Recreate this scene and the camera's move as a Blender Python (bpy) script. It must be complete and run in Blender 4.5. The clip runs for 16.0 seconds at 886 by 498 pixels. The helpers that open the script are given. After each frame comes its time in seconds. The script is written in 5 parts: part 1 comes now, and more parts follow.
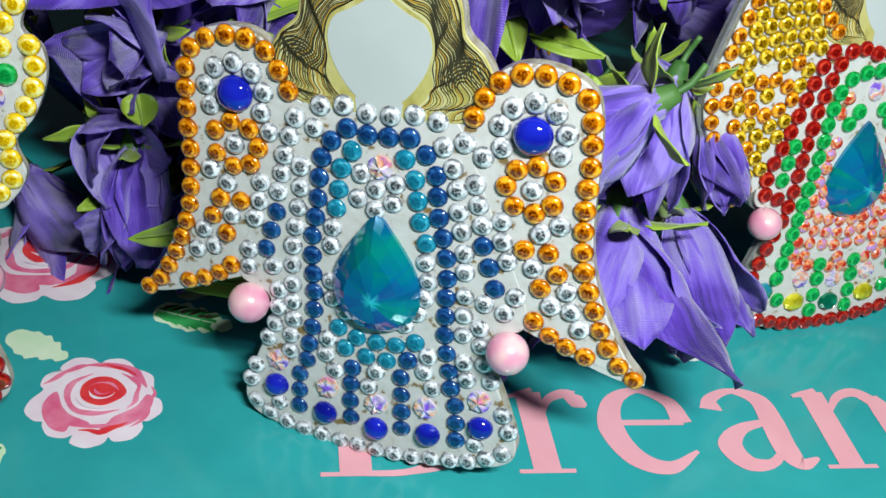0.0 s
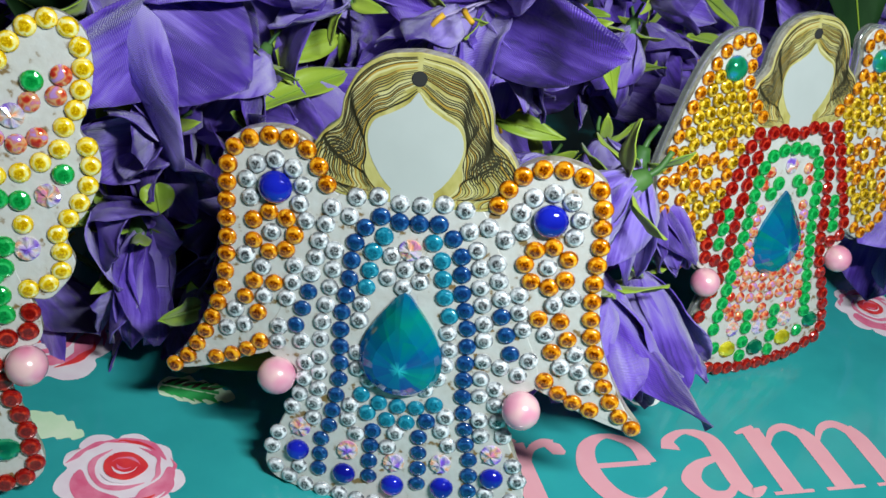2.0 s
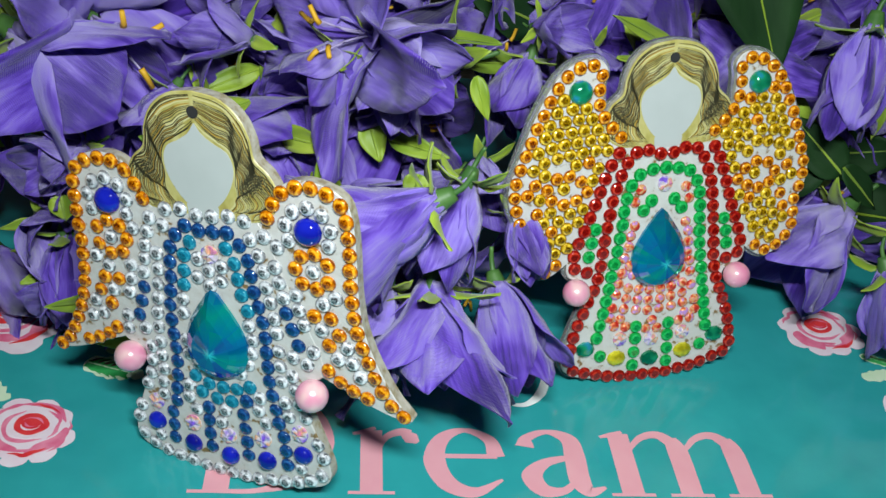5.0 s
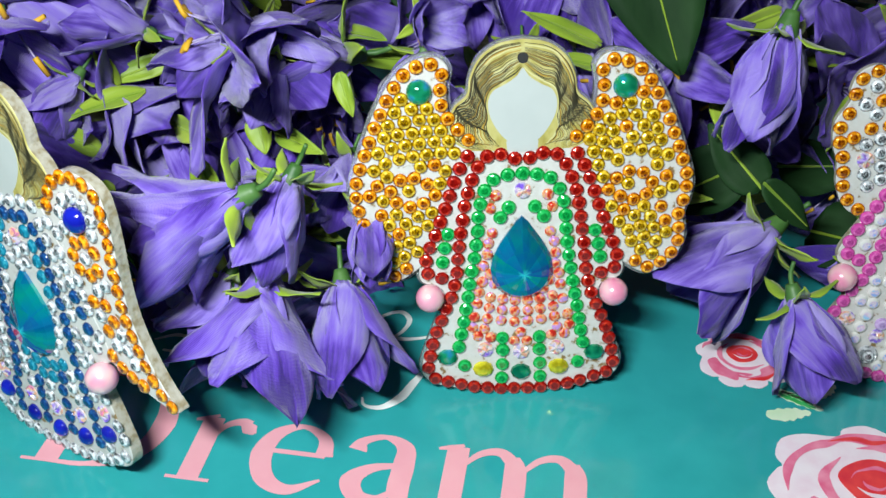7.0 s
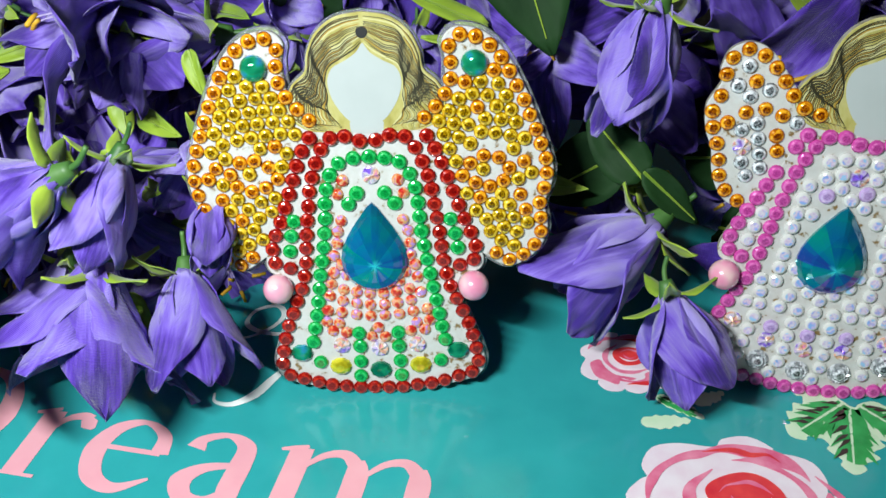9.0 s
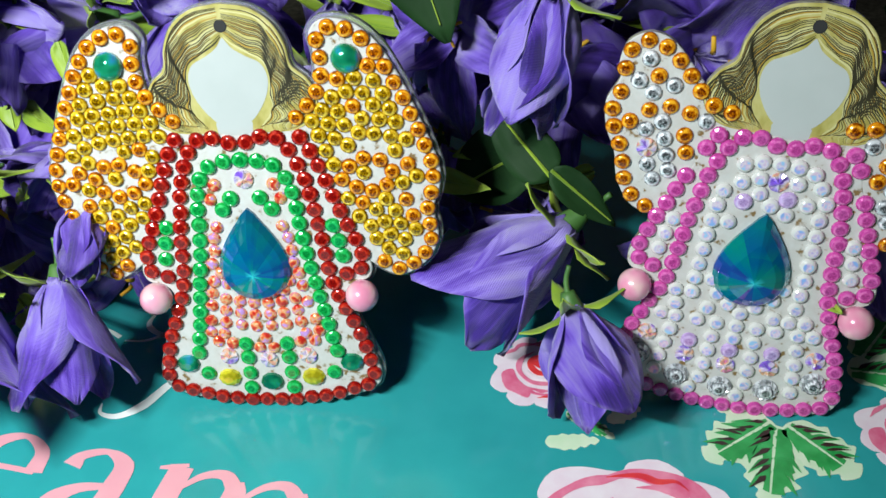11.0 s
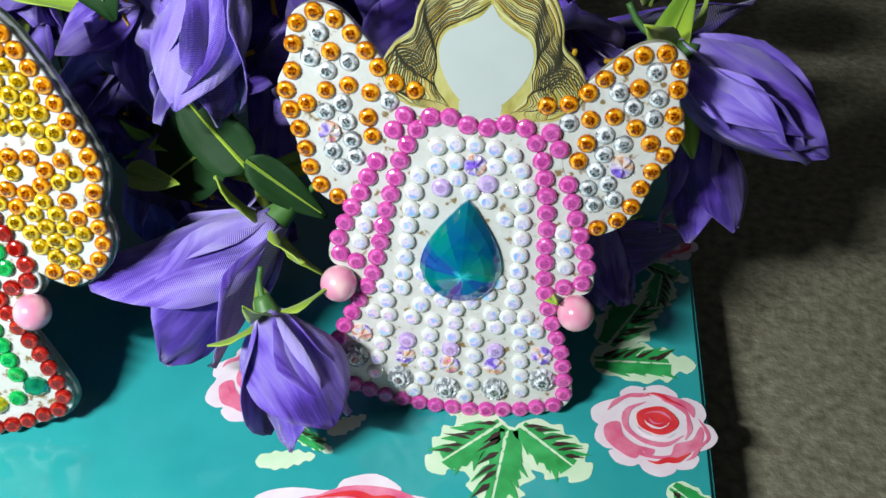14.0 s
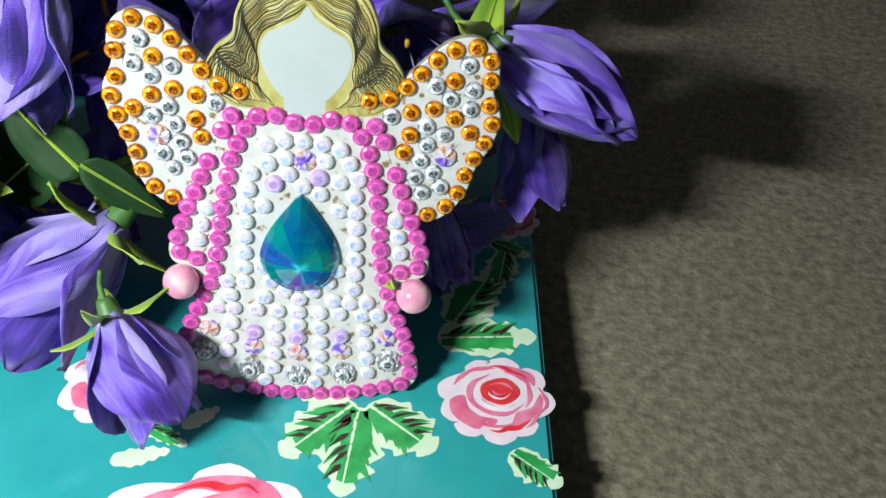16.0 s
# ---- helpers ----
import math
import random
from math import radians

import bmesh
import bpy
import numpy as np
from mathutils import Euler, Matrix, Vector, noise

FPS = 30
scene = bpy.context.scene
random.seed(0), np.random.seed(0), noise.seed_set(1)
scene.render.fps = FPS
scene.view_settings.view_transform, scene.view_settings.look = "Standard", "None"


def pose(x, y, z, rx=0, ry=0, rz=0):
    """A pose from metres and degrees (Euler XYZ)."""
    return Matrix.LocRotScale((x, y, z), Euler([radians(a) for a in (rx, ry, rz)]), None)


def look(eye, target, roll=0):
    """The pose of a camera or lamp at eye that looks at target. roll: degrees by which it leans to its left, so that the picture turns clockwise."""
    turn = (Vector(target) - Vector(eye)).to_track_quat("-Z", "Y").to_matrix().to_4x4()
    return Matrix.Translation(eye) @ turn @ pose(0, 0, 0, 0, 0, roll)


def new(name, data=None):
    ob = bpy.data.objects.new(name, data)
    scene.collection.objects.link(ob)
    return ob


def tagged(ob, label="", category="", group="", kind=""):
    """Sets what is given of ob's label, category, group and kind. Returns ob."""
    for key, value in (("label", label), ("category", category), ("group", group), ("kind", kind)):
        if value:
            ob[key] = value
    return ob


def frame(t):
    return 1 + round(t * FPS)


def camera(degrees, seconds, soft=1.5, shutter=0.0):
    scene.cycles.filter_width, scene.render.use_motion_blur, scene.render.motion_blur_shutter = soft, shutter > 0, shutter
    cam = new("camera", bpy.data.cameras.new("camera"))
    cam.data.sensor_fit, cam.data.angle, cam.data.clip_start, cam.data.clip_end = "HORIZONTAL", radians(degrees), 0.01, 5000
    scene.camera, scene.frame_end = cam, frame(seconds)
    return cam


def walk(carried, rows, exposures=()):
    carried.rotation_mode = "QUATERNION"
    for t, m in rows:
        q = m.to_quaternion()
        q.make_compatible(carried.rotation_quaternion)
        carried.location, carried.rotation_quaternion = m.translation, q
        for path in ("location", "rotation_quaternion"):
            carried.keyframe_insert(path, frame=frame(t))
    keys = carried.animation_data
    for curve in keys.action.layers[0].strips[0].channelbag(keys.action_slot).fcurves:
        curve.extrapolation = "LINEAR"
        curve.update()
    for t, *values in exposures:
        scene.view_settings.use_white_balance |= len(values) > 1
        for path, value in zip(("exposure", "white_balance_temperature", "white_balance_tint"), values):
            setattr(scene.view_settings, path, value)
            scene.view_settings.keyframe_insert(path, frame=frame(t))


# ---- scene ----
cam = camera(48.86, 16.0)
PATH = [
    (0, (0.0388, 0.0348, 0.1447), (0.1152, 0.8379, -0.4463), 9.26),
    (0.5, (0.0218, 0.0344, 0.1407), (0.1556, 0.8444, -0.4302), 11.13),
    (1, (0.0150, 0.0327, 0.1393), (0.1936, 0.8454, -0.4152), 12.36),
    (1.5, (0.0100, 0.0317, 0.1440), (0.2114, 0.8474, -0.3983), 12.72),
    (2, (0.0064, 0.0233, 0.1558), (0.2239, 0.8434, -0.3733), 12.72),
    (2.5, (0.0159, 0.0146, 0.1624), (0.2341, 0.8367, -0.3633), 12.32),
    (3, (0.0280, 0.0080, 0.1738), (0.2283, 0.8332, -0.3544), 11.19),
    (3.2, (0.0308, 0.0054, 0.1769), (0.2376, 0.8292, -0.3509), 11.33),
    (5.3, (0.1083, -0.0026, 0.1851), (0.0430, 0.8258, -0.3712), 4.08),
    (5.5, (0.1186, -0.0018, 0.1872), (0.0235, 0.8206, -0.3739), 3.27),
    (6, (0.1424, 0.0019, 0.1878), (-0.0118, 0.8120, -0.3779), 1.64),
    (6.5, (0.1643, 0.0094, 0.1884), (-0.0319, 0.8086, -0.3798), 1.00),
    (7, (0.1857, 0.0196, 0.1868), (-0.0420, 0.8076, -0.3853), 0.53),
    (7.5, (0.2001, 0.0278, 0.1854), (-0.0498, 0.8112, -0.3836), 0.06),
    (8, (0.2094, 0.0330, 0.1802), (-0.0565, 0.8112, -0.3888), -0.27),
    (8.5, (0.2186, 0.0372, 0.1763), (-0.0564, 0.8163, -0.3872), -0.58),
    (9, (0.2298, 0.0441, 0.1740), (-0.0464, 0.8221, -0.3904), -0.54),
    (9.2, (0.2332, 0.0452, 0.1712), (-0.0429, 0.8245, -0.3914), -0.57),
    (11.3, (0.2591, 0.0820, 0.1752), (-0.0599, 0.8035, -0.4394), -3.20),
    (11.5, (0.2597, 0.0805, 0.1731), (-0.0598, 0.8098, -0.4320), -3.10),
    (12, (0.2671, 0.0863, 0.1706), (-0.0485, 0.8139, -0.4385), -3.08),
    (12.5, (0.2773, 0.0951, 0.1678), (-0.0283, 0.8233, -0.4457), -3.05),
    (13, (0.2834, 0.1020, 0.1688), (-0.0082, 0.8383, -0.4417), -2.94),
    (13.5, (0.2880, 0.1096, 0.1658), (0.0308, 0.8514, -0.4536), -2.34),
    (14, (0.2929, 0.1132, 0.1631), (0.0727, 0.8559, -0.4693), -1.41),
    (14.5, (0.2998, 0.1151, 0.1654), (0.1031, 0.8604, -0.4716), -1.30),
    (15, (0.3027, 0.1138, 0.1676), (0.1327, 0.8579, -0.4785), -0.89),
    (15.5, (0.3043, 0.1131, 0.1683), (0.1657, 0.8586, -0.4836), -0.03),
    (16, (0.3055, 0.1119, 0.1706), (0.1937, 0.8596, -0.4839), 0.56),
]
walk(cam, [(t, look(eye, target, roll)) for t, eye, target, roll in PATH],
     exposures=[(0.0, -0.40), (1.5, -0.50), (3.0, -0.54), (5.5, -0.60), (7.0, -0.26), (9.0, -0.14), (12.0, -0.05), (14.0, 0.30), (16.0, 0.54)])

# ---- light ----
world = bpy.data.worlds.new("dark_room")
world.use_nodes = True
world.node_tree.nodes["Background"].inputs[0].default_value = (0.55, 0.58, 0.62, 1)
world.node_tree.nodes["Background"].inputs[1].default_value = 0.060
scene.world = world
flash = new("phone_light", bpy.data.lights.new("phone_light", "AREA"))
flash.data.shape, flash.data.size, flash.data.size_y = "RECTANGLE", 0.09, 0.010   # the light travels this far beside the lens
flash.data.energy, flash.data.color = 1.36, (0.90, 0.975, 1.0)
flash.data.spread = radians(150)
flash.matrix_world = look((0.112, -0.004, 0.262), (0.13, 0.235, 0.03))

MM = 0.001
TURN = 8.4                       # the box lies turned by this on the carpet
BOX = pose(0, 0, 0, 0, 0, TURN)
rnd = random.Random(7)


# ---- node materials ----
def material(name, color, rough=0.5, metal=0.0, coat=0.0, spec=0.5, sheen=0.0):
    m = bpy.data.materials.new(name)
    m.use_nodes = True
    b = m.node_tree.nodes["Principled BSDF"]
    b.inputs["Base Color"].default_value = (*color, 1)
    b.inputs["Roughness"].default_value = rough
    b.inputs["Metallic"].default_value = metal
    b.inputs["Coat Weight"].default_value = coat
    b.inputs["Coat Roughness"].default_value = 0.04
    b.inputs["Specular IOR Level"].default_value = spec
    b.inputs["Sheen Weight"].default_value = sheen
    return m


def node(m, kind, **values):
    n = m.node_tree.nodes.new(kind)
    for key, value in values.items():
        n.inputs[key.replace("_", " ")].default_value = value
    return n


def wire(m, a, out, b, into):
    m.node_tree.links.new(a.outputs[out], b.inputs[into])


def ramp(m, stops):
    n = m.node_tree.nodes.new("ShaderNodeValToRGB")
    while len(n.color_ramp.elements) < len(stops):
        n.color_ramp.elements.new(0.5)
    for e, (p, c) in zip(n.color_ramp.elements, stops):
        e.position, e.color = p, (*c, 1)
    return n


def coords(m, stretch=(1, 1, 1), by_object=False):
    """Object coordinates, stretched, and moved by each object's own random number."""
    tc = node(m, "ShaderNodeTexCoord")
    mp = node(m, "ShaderNodeMapping")
    mp.inputs["Scale"].default_value = stretch
    wire(m, tc, "Object", mp, "Vector")
    if by_object:
        info = node(m, "ShaderNodeObjectInfo")
        mul = node(m, "ShaderNodeVectorMath")
        mul.operation = "SCALE"
        mul.inputs[0].default_value = (0.37, 0.21, 0.53)
        wire(m, info, "Random", mul, "Scale")
        wire(m, mul, "Vector", mp, "Location")
    return mp


def mottled(m, stops, scale, stretch=(1, 1, 1), detail=4.0, by_object=False, bump=0.0, bump_scale=None, depth=0.0002, rough=None):
    """Colour from noise at one scale, relief from noise at another."""
    b = m.node_tree.nodes["Principled BSDF"]
    mp = coords(m, stretch, by_object)
    n = node(m, "ShaderNodeTexNoise", Scale=scale, Detail=detail)
    wire(m, mp, "Vector", n, "Vector")
    r = ramp(m, stops)
    wire(m, n, "Fac", r, "Fac")
    wire(m, r, "Color", b, "Base Color")
    if rough:
        rr = ramp(m, [(0.3, (rough[0],) * 3), (0.7, (rough[1],) * 3)])
        wire(m, n, "Fac", rr, "Fac")
        wire(m, rr, "Color", b, "Roughness")
    if bump:
        n2 = node(m, "ShaderNodeTexNoise", Scale=bump_scale or scale * 4, Detail=3.0)
        wire(m, mp, "Vector", n2, "Vector")
        bp = node(m, "ShaderNodeBump", Strength=bump, Distance=depth)
        wire(m, n2, "Fac", bp, "Height")
        wire(m, bp, "Normal", b, "Normal")
    return m


def radial(m, reach):
    """0 on a stone's axis, 1 at its rim."""
    tc = node(m, "ShaderNodeTexCoord")
    flat_xy = node(m, "ShaderNodeVectorMath")
    flat_xy.operation = "MULTIPLY"
    flat_xy.inputs[1].default_value = (1 / reach, 1 / reach, 0)
    wire(m, tc, "Object", flat_xy, 0)
    size = node(m, "ShaderNodeVectorMath")
    size.operation = "LENGTH"
    wire(m, flat_xy, "Vector", size, 0)
    return size


def math_node(m, kind, a, b=None):
    """One sum; a and b are numbers or (node, output) pairs."""
    n = node(m, "ShaderNodeMath")
    n.operation = kind
    for i, x in enumerate((a, b)):
        if isinstance(x, tuple):
            wire(m, x[0], x[1], n, i)
        elif x is not None:
            n.inputs[i].default_value = x
    return (n, "Value")


def facets(m, count, rings, reach, centre=(0, 0, 0)):
    """A random value for each cut facet round a stone's axis, and the distance from the axis (1 at reach)."""
    tc = node(m, "ShaderNodeTexCoord")
    mp = node(m, "ShaderNodeMapping")
    mp.inputs["Scale"].default_value = (1 / reach, 1 / reach, 0)
    mp.inputs["Location"].default_value = [-c / reach for c in centre]
    wire(m, tc, "Object", mp, "Vector")
    turn = node(m, "ShaderNodeTexGradient")
    turn.gradient_type = "RADIAL"
    wire(m, mp, "Vector", turn, "Vector")
    size = node(m, "ShaderNodeVectorMath")
    size.operation = "LENGTH"
    wire(m, mp, "Vector", size, 0)
    info = node(m, "ShaderNodeObjectInfo")
    cell = node(m, "ShaderNodeCombineXYZ")
    ring = math_node(m, "FLOOR", math_node(m, "MULTIPLY", (size, "Value"), rings))
    sector = math_node(m, "FLOOR", math_node(m, "ADD", math_node(m, "MULTIPLY", (turn, "Fac"), count), math_node(m, "MULTIPLY", ring, 0.5)))
    for k, (n, out) in enumerate((sector, ring, math_node(m, "MULTIPLY", (info, "Random"), 91.0))):
        wire(m, n, out, cell, k)
    white = node(m, "ShaderNodeTexWhiteNoise")
    wire(m, cell, "Vector", white, "Vector")
    return (white, "Value"), (size, "Value")


def gem_material(name, dark, light, metal=0.10, rough=0.12, glint=None, sparkle=1.0):
    """Foil-backed resin stone under a clear skin; its reflections and facet flashes are painted in colour."""
    m = material(name, light, rough, metal, 1.0)
    b = m.node_tree.nodes["Principled BSDF"]
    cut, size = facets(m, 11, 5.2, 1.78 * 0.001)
    # painted reflection: deep speckled heart inside a bright ring of cut facets
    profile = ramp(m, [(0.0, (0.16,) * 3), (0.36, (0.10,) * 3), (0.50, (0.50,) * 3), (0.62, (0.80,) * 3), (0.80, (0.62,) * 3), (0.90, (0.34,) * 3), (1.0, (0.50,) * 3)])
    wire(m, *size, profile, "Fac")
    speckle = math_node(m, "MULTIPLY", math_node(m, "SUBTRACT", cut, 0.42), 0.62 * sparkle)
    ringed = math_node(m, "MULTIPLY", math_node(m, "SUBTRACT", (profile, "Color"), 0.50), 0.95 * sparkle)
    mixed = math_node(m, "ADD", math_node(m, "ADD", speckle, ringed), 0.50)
    # top stop is the glint, put into the base colour
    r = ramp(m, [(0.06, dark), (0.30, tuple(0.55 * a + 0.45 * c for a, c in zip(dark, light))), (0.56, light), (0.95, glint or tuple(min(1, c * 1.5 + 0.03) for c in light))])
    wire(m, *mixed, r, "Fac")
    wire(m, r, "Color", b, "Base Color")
    return m


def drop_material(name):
    """Large foiled teardrop: facets fan out from a painted highlight, blue and violet below, teal above."""
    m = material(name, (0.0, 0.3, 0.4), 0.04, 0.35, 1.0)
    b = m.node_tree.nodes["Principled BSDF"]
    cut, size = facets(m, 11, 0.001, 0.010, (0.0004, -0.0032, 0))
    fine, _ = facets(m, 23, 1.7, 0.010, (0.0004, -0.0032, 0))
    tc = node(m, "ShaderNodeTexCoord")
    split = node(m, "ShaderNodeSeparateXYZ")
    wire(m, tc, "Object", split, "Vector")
    # shifting foil hues fixed in the base colour, by height and facet
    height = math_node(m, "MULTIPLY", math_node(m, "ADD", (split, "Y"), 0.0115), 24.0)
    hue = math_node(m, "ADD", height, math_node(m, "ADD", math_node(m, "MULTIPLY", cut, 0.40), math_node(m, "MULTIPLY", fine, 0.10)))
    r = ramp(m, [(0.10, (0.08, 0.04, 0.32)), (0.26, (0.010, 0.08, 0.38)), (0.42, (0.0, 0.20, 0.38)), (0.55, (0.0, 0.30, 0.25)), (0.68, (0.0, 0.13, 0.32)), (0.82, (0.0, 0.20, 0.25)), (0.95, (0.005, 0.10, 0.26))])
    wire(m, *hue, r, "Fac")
    # highlight painted as a paler cyan core where the facets meet
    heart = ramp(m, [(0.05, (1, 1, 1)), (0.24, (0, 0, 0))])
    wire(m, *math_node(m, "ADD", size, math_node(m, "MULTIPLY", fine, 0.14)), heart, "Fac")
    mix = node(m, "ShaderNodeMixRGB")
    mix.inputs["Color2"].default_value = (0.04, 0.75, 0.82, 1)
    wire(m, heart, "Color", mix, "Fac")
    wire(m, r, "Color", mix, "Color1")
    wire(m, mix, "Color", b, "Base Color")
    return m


def iris_material(name, stops, scale, rough=0.08, metal=0.3, rim=None):
    """Iridescent coating: several hues drifting over each stone; rim: a paler girdle."""
    m = material(name, stops[0][1], rough, metal, 0.8)
    b = m.node_tree.nodes["Principled BSDF"]
    mp = coords(m, (1, 1, 1), True)
    n = node(m, "ShaderNodeTexNoise", Scale=scale, Detail=1.0)
    wire(m, mp, "Vector", n, "Vector")
    r = ramp(m, stops)
    wire(m, n, "Fac", r, "Fac")
    if rim is None:
        wire(m, r, "Color", b, "Base Color")
        return m
    mask = ramp(m, [(0.50, (0, 0, 0)), (0.62, (1, 1, 1))])
    wire(m, radial(m, 1.84 * 0.001), "Value", mask, "Fac")
    mix = node(m, "ShaderNodeMixRGB")
    mix.inputs["Color2"].default_value = (*rim, 1)
    wire(m, mask, "Color", mix, "Fac")
    wire(m, r, "Color", mix, "Color1")
    wire(m, mix, "Color", b, "Base Color")
    return m


M = {}
M["teal"] = mottled(material("teal_lacquered_card", (0.03, 0.36, 0.36), 0.22, 0, 0.3), [(0.3, (0.025, 0.32, 0.325)), (0.7, (0.032, 0.375, 0.375))], 60, bump=0.08, bump_scale=900, depth=0.0001, rough=(0.10, 0.20))
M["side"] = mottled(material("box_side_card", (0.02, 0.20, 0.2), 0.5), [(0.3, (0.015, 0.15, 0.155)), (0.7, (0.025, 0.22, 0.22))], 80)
M["pale_pink"] = mottled(material("pale_pink_print", (0.84, 0.70, 0.76), 0.3), [(0.35, (0.82, 0.66, 0.73)), (0.65, (0.86, 0.77, 0.81))], 160)
M["mid_pink"] = mottled(material("rose_pink_print", (0.80, 0.16, 0.30), 0.3), [(0.3, (0.72, 0.10, 0.22)), (0.7, (0.86, 0.30, 0.42))], 200)
M["red_print"] = mottled(material("red_print", (0.75, 0.03, 0.04), 0.3), [(0.3, (0.66, 0.02, 0.04)), (0.7, (0.85, 0.07, 0.06))], 200)
M["letter"] = mottled(material("pink_letter_print", (0.78, 0.36, 0.41), 0.3), [(0.3, (0.76, 0.34, 0.39)), (0.7, (0.80, 0.40, 0.44))], 90)
M["white_print"] = material("white_script_print", (0.85, 0.9, 0.86), 0.3)
M["mint"] = mottled(material("pale_green_print", (0.62, 0.80, 0.55), 0.3), [(0.3, (0.56, 0.78, 0.50)), (0.7, (0.72, 0.85, 0.62))], 150)
M["green_print"] = mottled(material("green_print", (0.02, 0.34, 0.08), 0.3), [(0.3, (0.015, 0.26, 0.05)), (0.7, (0.05, 0.45, 0.12))], 180)
M["brown_print"] = material("dark_brown_print", (0.045, 0.022, 0.02), 0.3)
M["carpet"] = mottled(material("beige_carpet", (0.32, 0.30, 0.25), 0.95), [(0.30, (0.115, 0.104, 0.066)), (0.5, (0.185, 0.170, 0.112)), (0.72, (0.265, 0.245, 0.170))], 330, detail=9, bump=0.30, bump_scale=700, depth=0.002)
M["plaster"] = mottled(material("room_plaster", (0.35, 0.34, 0.32), 0.9), [(0.3, (0.32, 0.31, 0.29)), (0.7, (0.38, 0.37, 0.35))], 3)
M["board"] = mottled(material("white_adhesive_board", (0.48, 0.48, 0.45), 0.5), [(0.33, (0.22, 0.14, 0.05)), (0.40, (0.55, 0.54, 0.50)), (0.8, (0.62, 0.63, 0.61))], 420, detail=6, by_object=True, bump=0.3, bump_scale=700, depth=0.0003)
M["edge"] = mottled(material("grey_acrylic_edge", (0.40, 0.37, 0.28), 0.2), [(0.34, (0.30, 0.25, 0.15)), (0.48, (0.42, 0.39, 0.30)), (0.68, (0.50, 0.48, 0.40))], 500, detail=6, bump=0.6, bump_scale=700, depth=0.0004)
M["face"] = mottled(material("pale_printed_card", (0.47, 0.51, 0.49), 0.35), [(0.3, (0.46, 0.50, 0.48)), (0.7, (0.49, 0.53, 0.51))], 120)
M["hair"] = mottled(material("golden_printed_card", (0.45, 0.38, 0.12), 0.35), [(0.3, (0.33, 0.28, 0.06)), (0.5, (0.47, 0.42, 0.13)), (0.72, (0.58, 0.54, 0.24))], 300, (1.0, 0.5, 1.0))
M["hair_dark"] = material("dark_olive_ink_line", (0.040, 0.036, 0.018), 0.4)
M["hair_light"] = material("pale_gold_ink_line", (0.60, 0.57, 0.28), 0.4)
M["hair_ochre"] = material("ochre_ink_line", (0.42, 0.26, 0.035), 0.4)
M["acrylic"] = material("clear_acrylic", (0.86, 0.90, 0.88), 0.08)
M["acrylic"].node_tree.nodes["Principled BSDF"].inputs["Transmission Weight"].default_value = 0.85
# near-black that paints the shade of the hanging hole
M["hole"] = material("painted_hole_shade", (0.02, 0.02, 0.02), 0.8)
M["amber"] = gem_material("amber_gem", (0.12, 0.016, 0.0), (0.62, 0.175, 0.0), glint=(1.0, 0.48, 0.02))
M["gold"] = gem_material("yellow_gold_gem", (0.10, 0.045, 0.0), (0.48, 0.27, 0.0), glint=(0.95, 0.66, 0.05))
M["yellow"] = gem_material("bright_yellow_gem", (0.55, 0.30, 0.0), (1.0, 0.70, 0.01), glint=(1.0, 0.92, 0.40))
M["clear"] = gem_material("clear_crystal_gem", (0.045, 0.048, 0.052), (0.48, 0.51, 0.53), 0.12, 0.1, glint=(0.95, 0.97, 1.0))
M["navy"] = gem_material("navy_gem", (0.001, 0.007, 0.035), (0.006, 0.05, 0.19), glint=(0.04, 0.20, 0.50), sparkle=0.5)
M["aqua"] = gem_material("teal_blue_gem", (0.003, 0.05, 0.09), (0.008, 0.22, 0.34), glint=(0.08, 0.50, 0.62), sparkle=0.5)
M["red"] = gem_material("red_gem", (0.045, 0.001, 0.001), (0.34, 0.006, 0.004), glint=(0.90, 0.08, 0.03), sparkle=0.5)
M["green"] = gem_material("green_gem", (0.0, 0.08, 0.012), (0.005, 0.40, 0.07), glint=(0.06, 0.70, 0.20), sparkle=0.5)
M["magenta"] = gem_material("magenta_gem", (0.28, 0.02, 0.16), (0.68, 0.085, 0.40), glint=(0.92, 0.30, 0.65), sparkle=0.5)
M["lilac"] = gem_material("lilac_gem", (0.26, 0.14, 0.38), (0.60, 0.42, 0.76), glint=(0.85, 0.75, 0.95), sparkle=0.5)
M["orange_ab"] = iris_material("orange_iridescent_gem", [(0.34, (0.62, 0.03, 0.02)), (0.43, (0.85, 0.14, 0.05)), (0.52, (0.90, 0.50, 0.22)), (0.59, (0.80, 0.25, 0.30)), (0.66, (0.62, 0.35, 0.80))], 700)
M["white_ab"] = iris_material("white_iridescent_gem", [(0.34, (0.30, 0.48, 0.88)), (0.42, (0.60, 0.48, 0.80)), (0.50, (0.78, 0.74, 0.82)), (0.57, (0.76, 0.56, 0.74)), (0.66, (0.36, 0.62, 0.90))], 700, 0.10, 0.10, rim=(0.74, 0.74, 0.70))
M["star"] = iris_material("iridescent_star_stone", [(0.34, (0.28, 0.14, 0.75)), (0.43, (0.66, 0.54, 0.84)), (0.52, (0.80, 0.72, 0.72)), (0.60, (0.92, 0.50, 0.28)), (0.68, (0.80, 0.30, 0.48))], 420, 0.08, 0.3)
M["pearl"] = iris_material("pink_pearl", [(0.35, (0.80, 0.28, 0.42)), (0.52, (0.84, 0.40, 0.50)), (0.66, (0.88, 0.56, 0.56))], 220, 0.22, 0.05)
M["cobalt"] = iris_material("cobalt_cabochon", [(0.35, (0.004, 0.008, 0.26)), (0.65, (0.010, 0.02, 0.50))], 150, 0.05, 0.1)
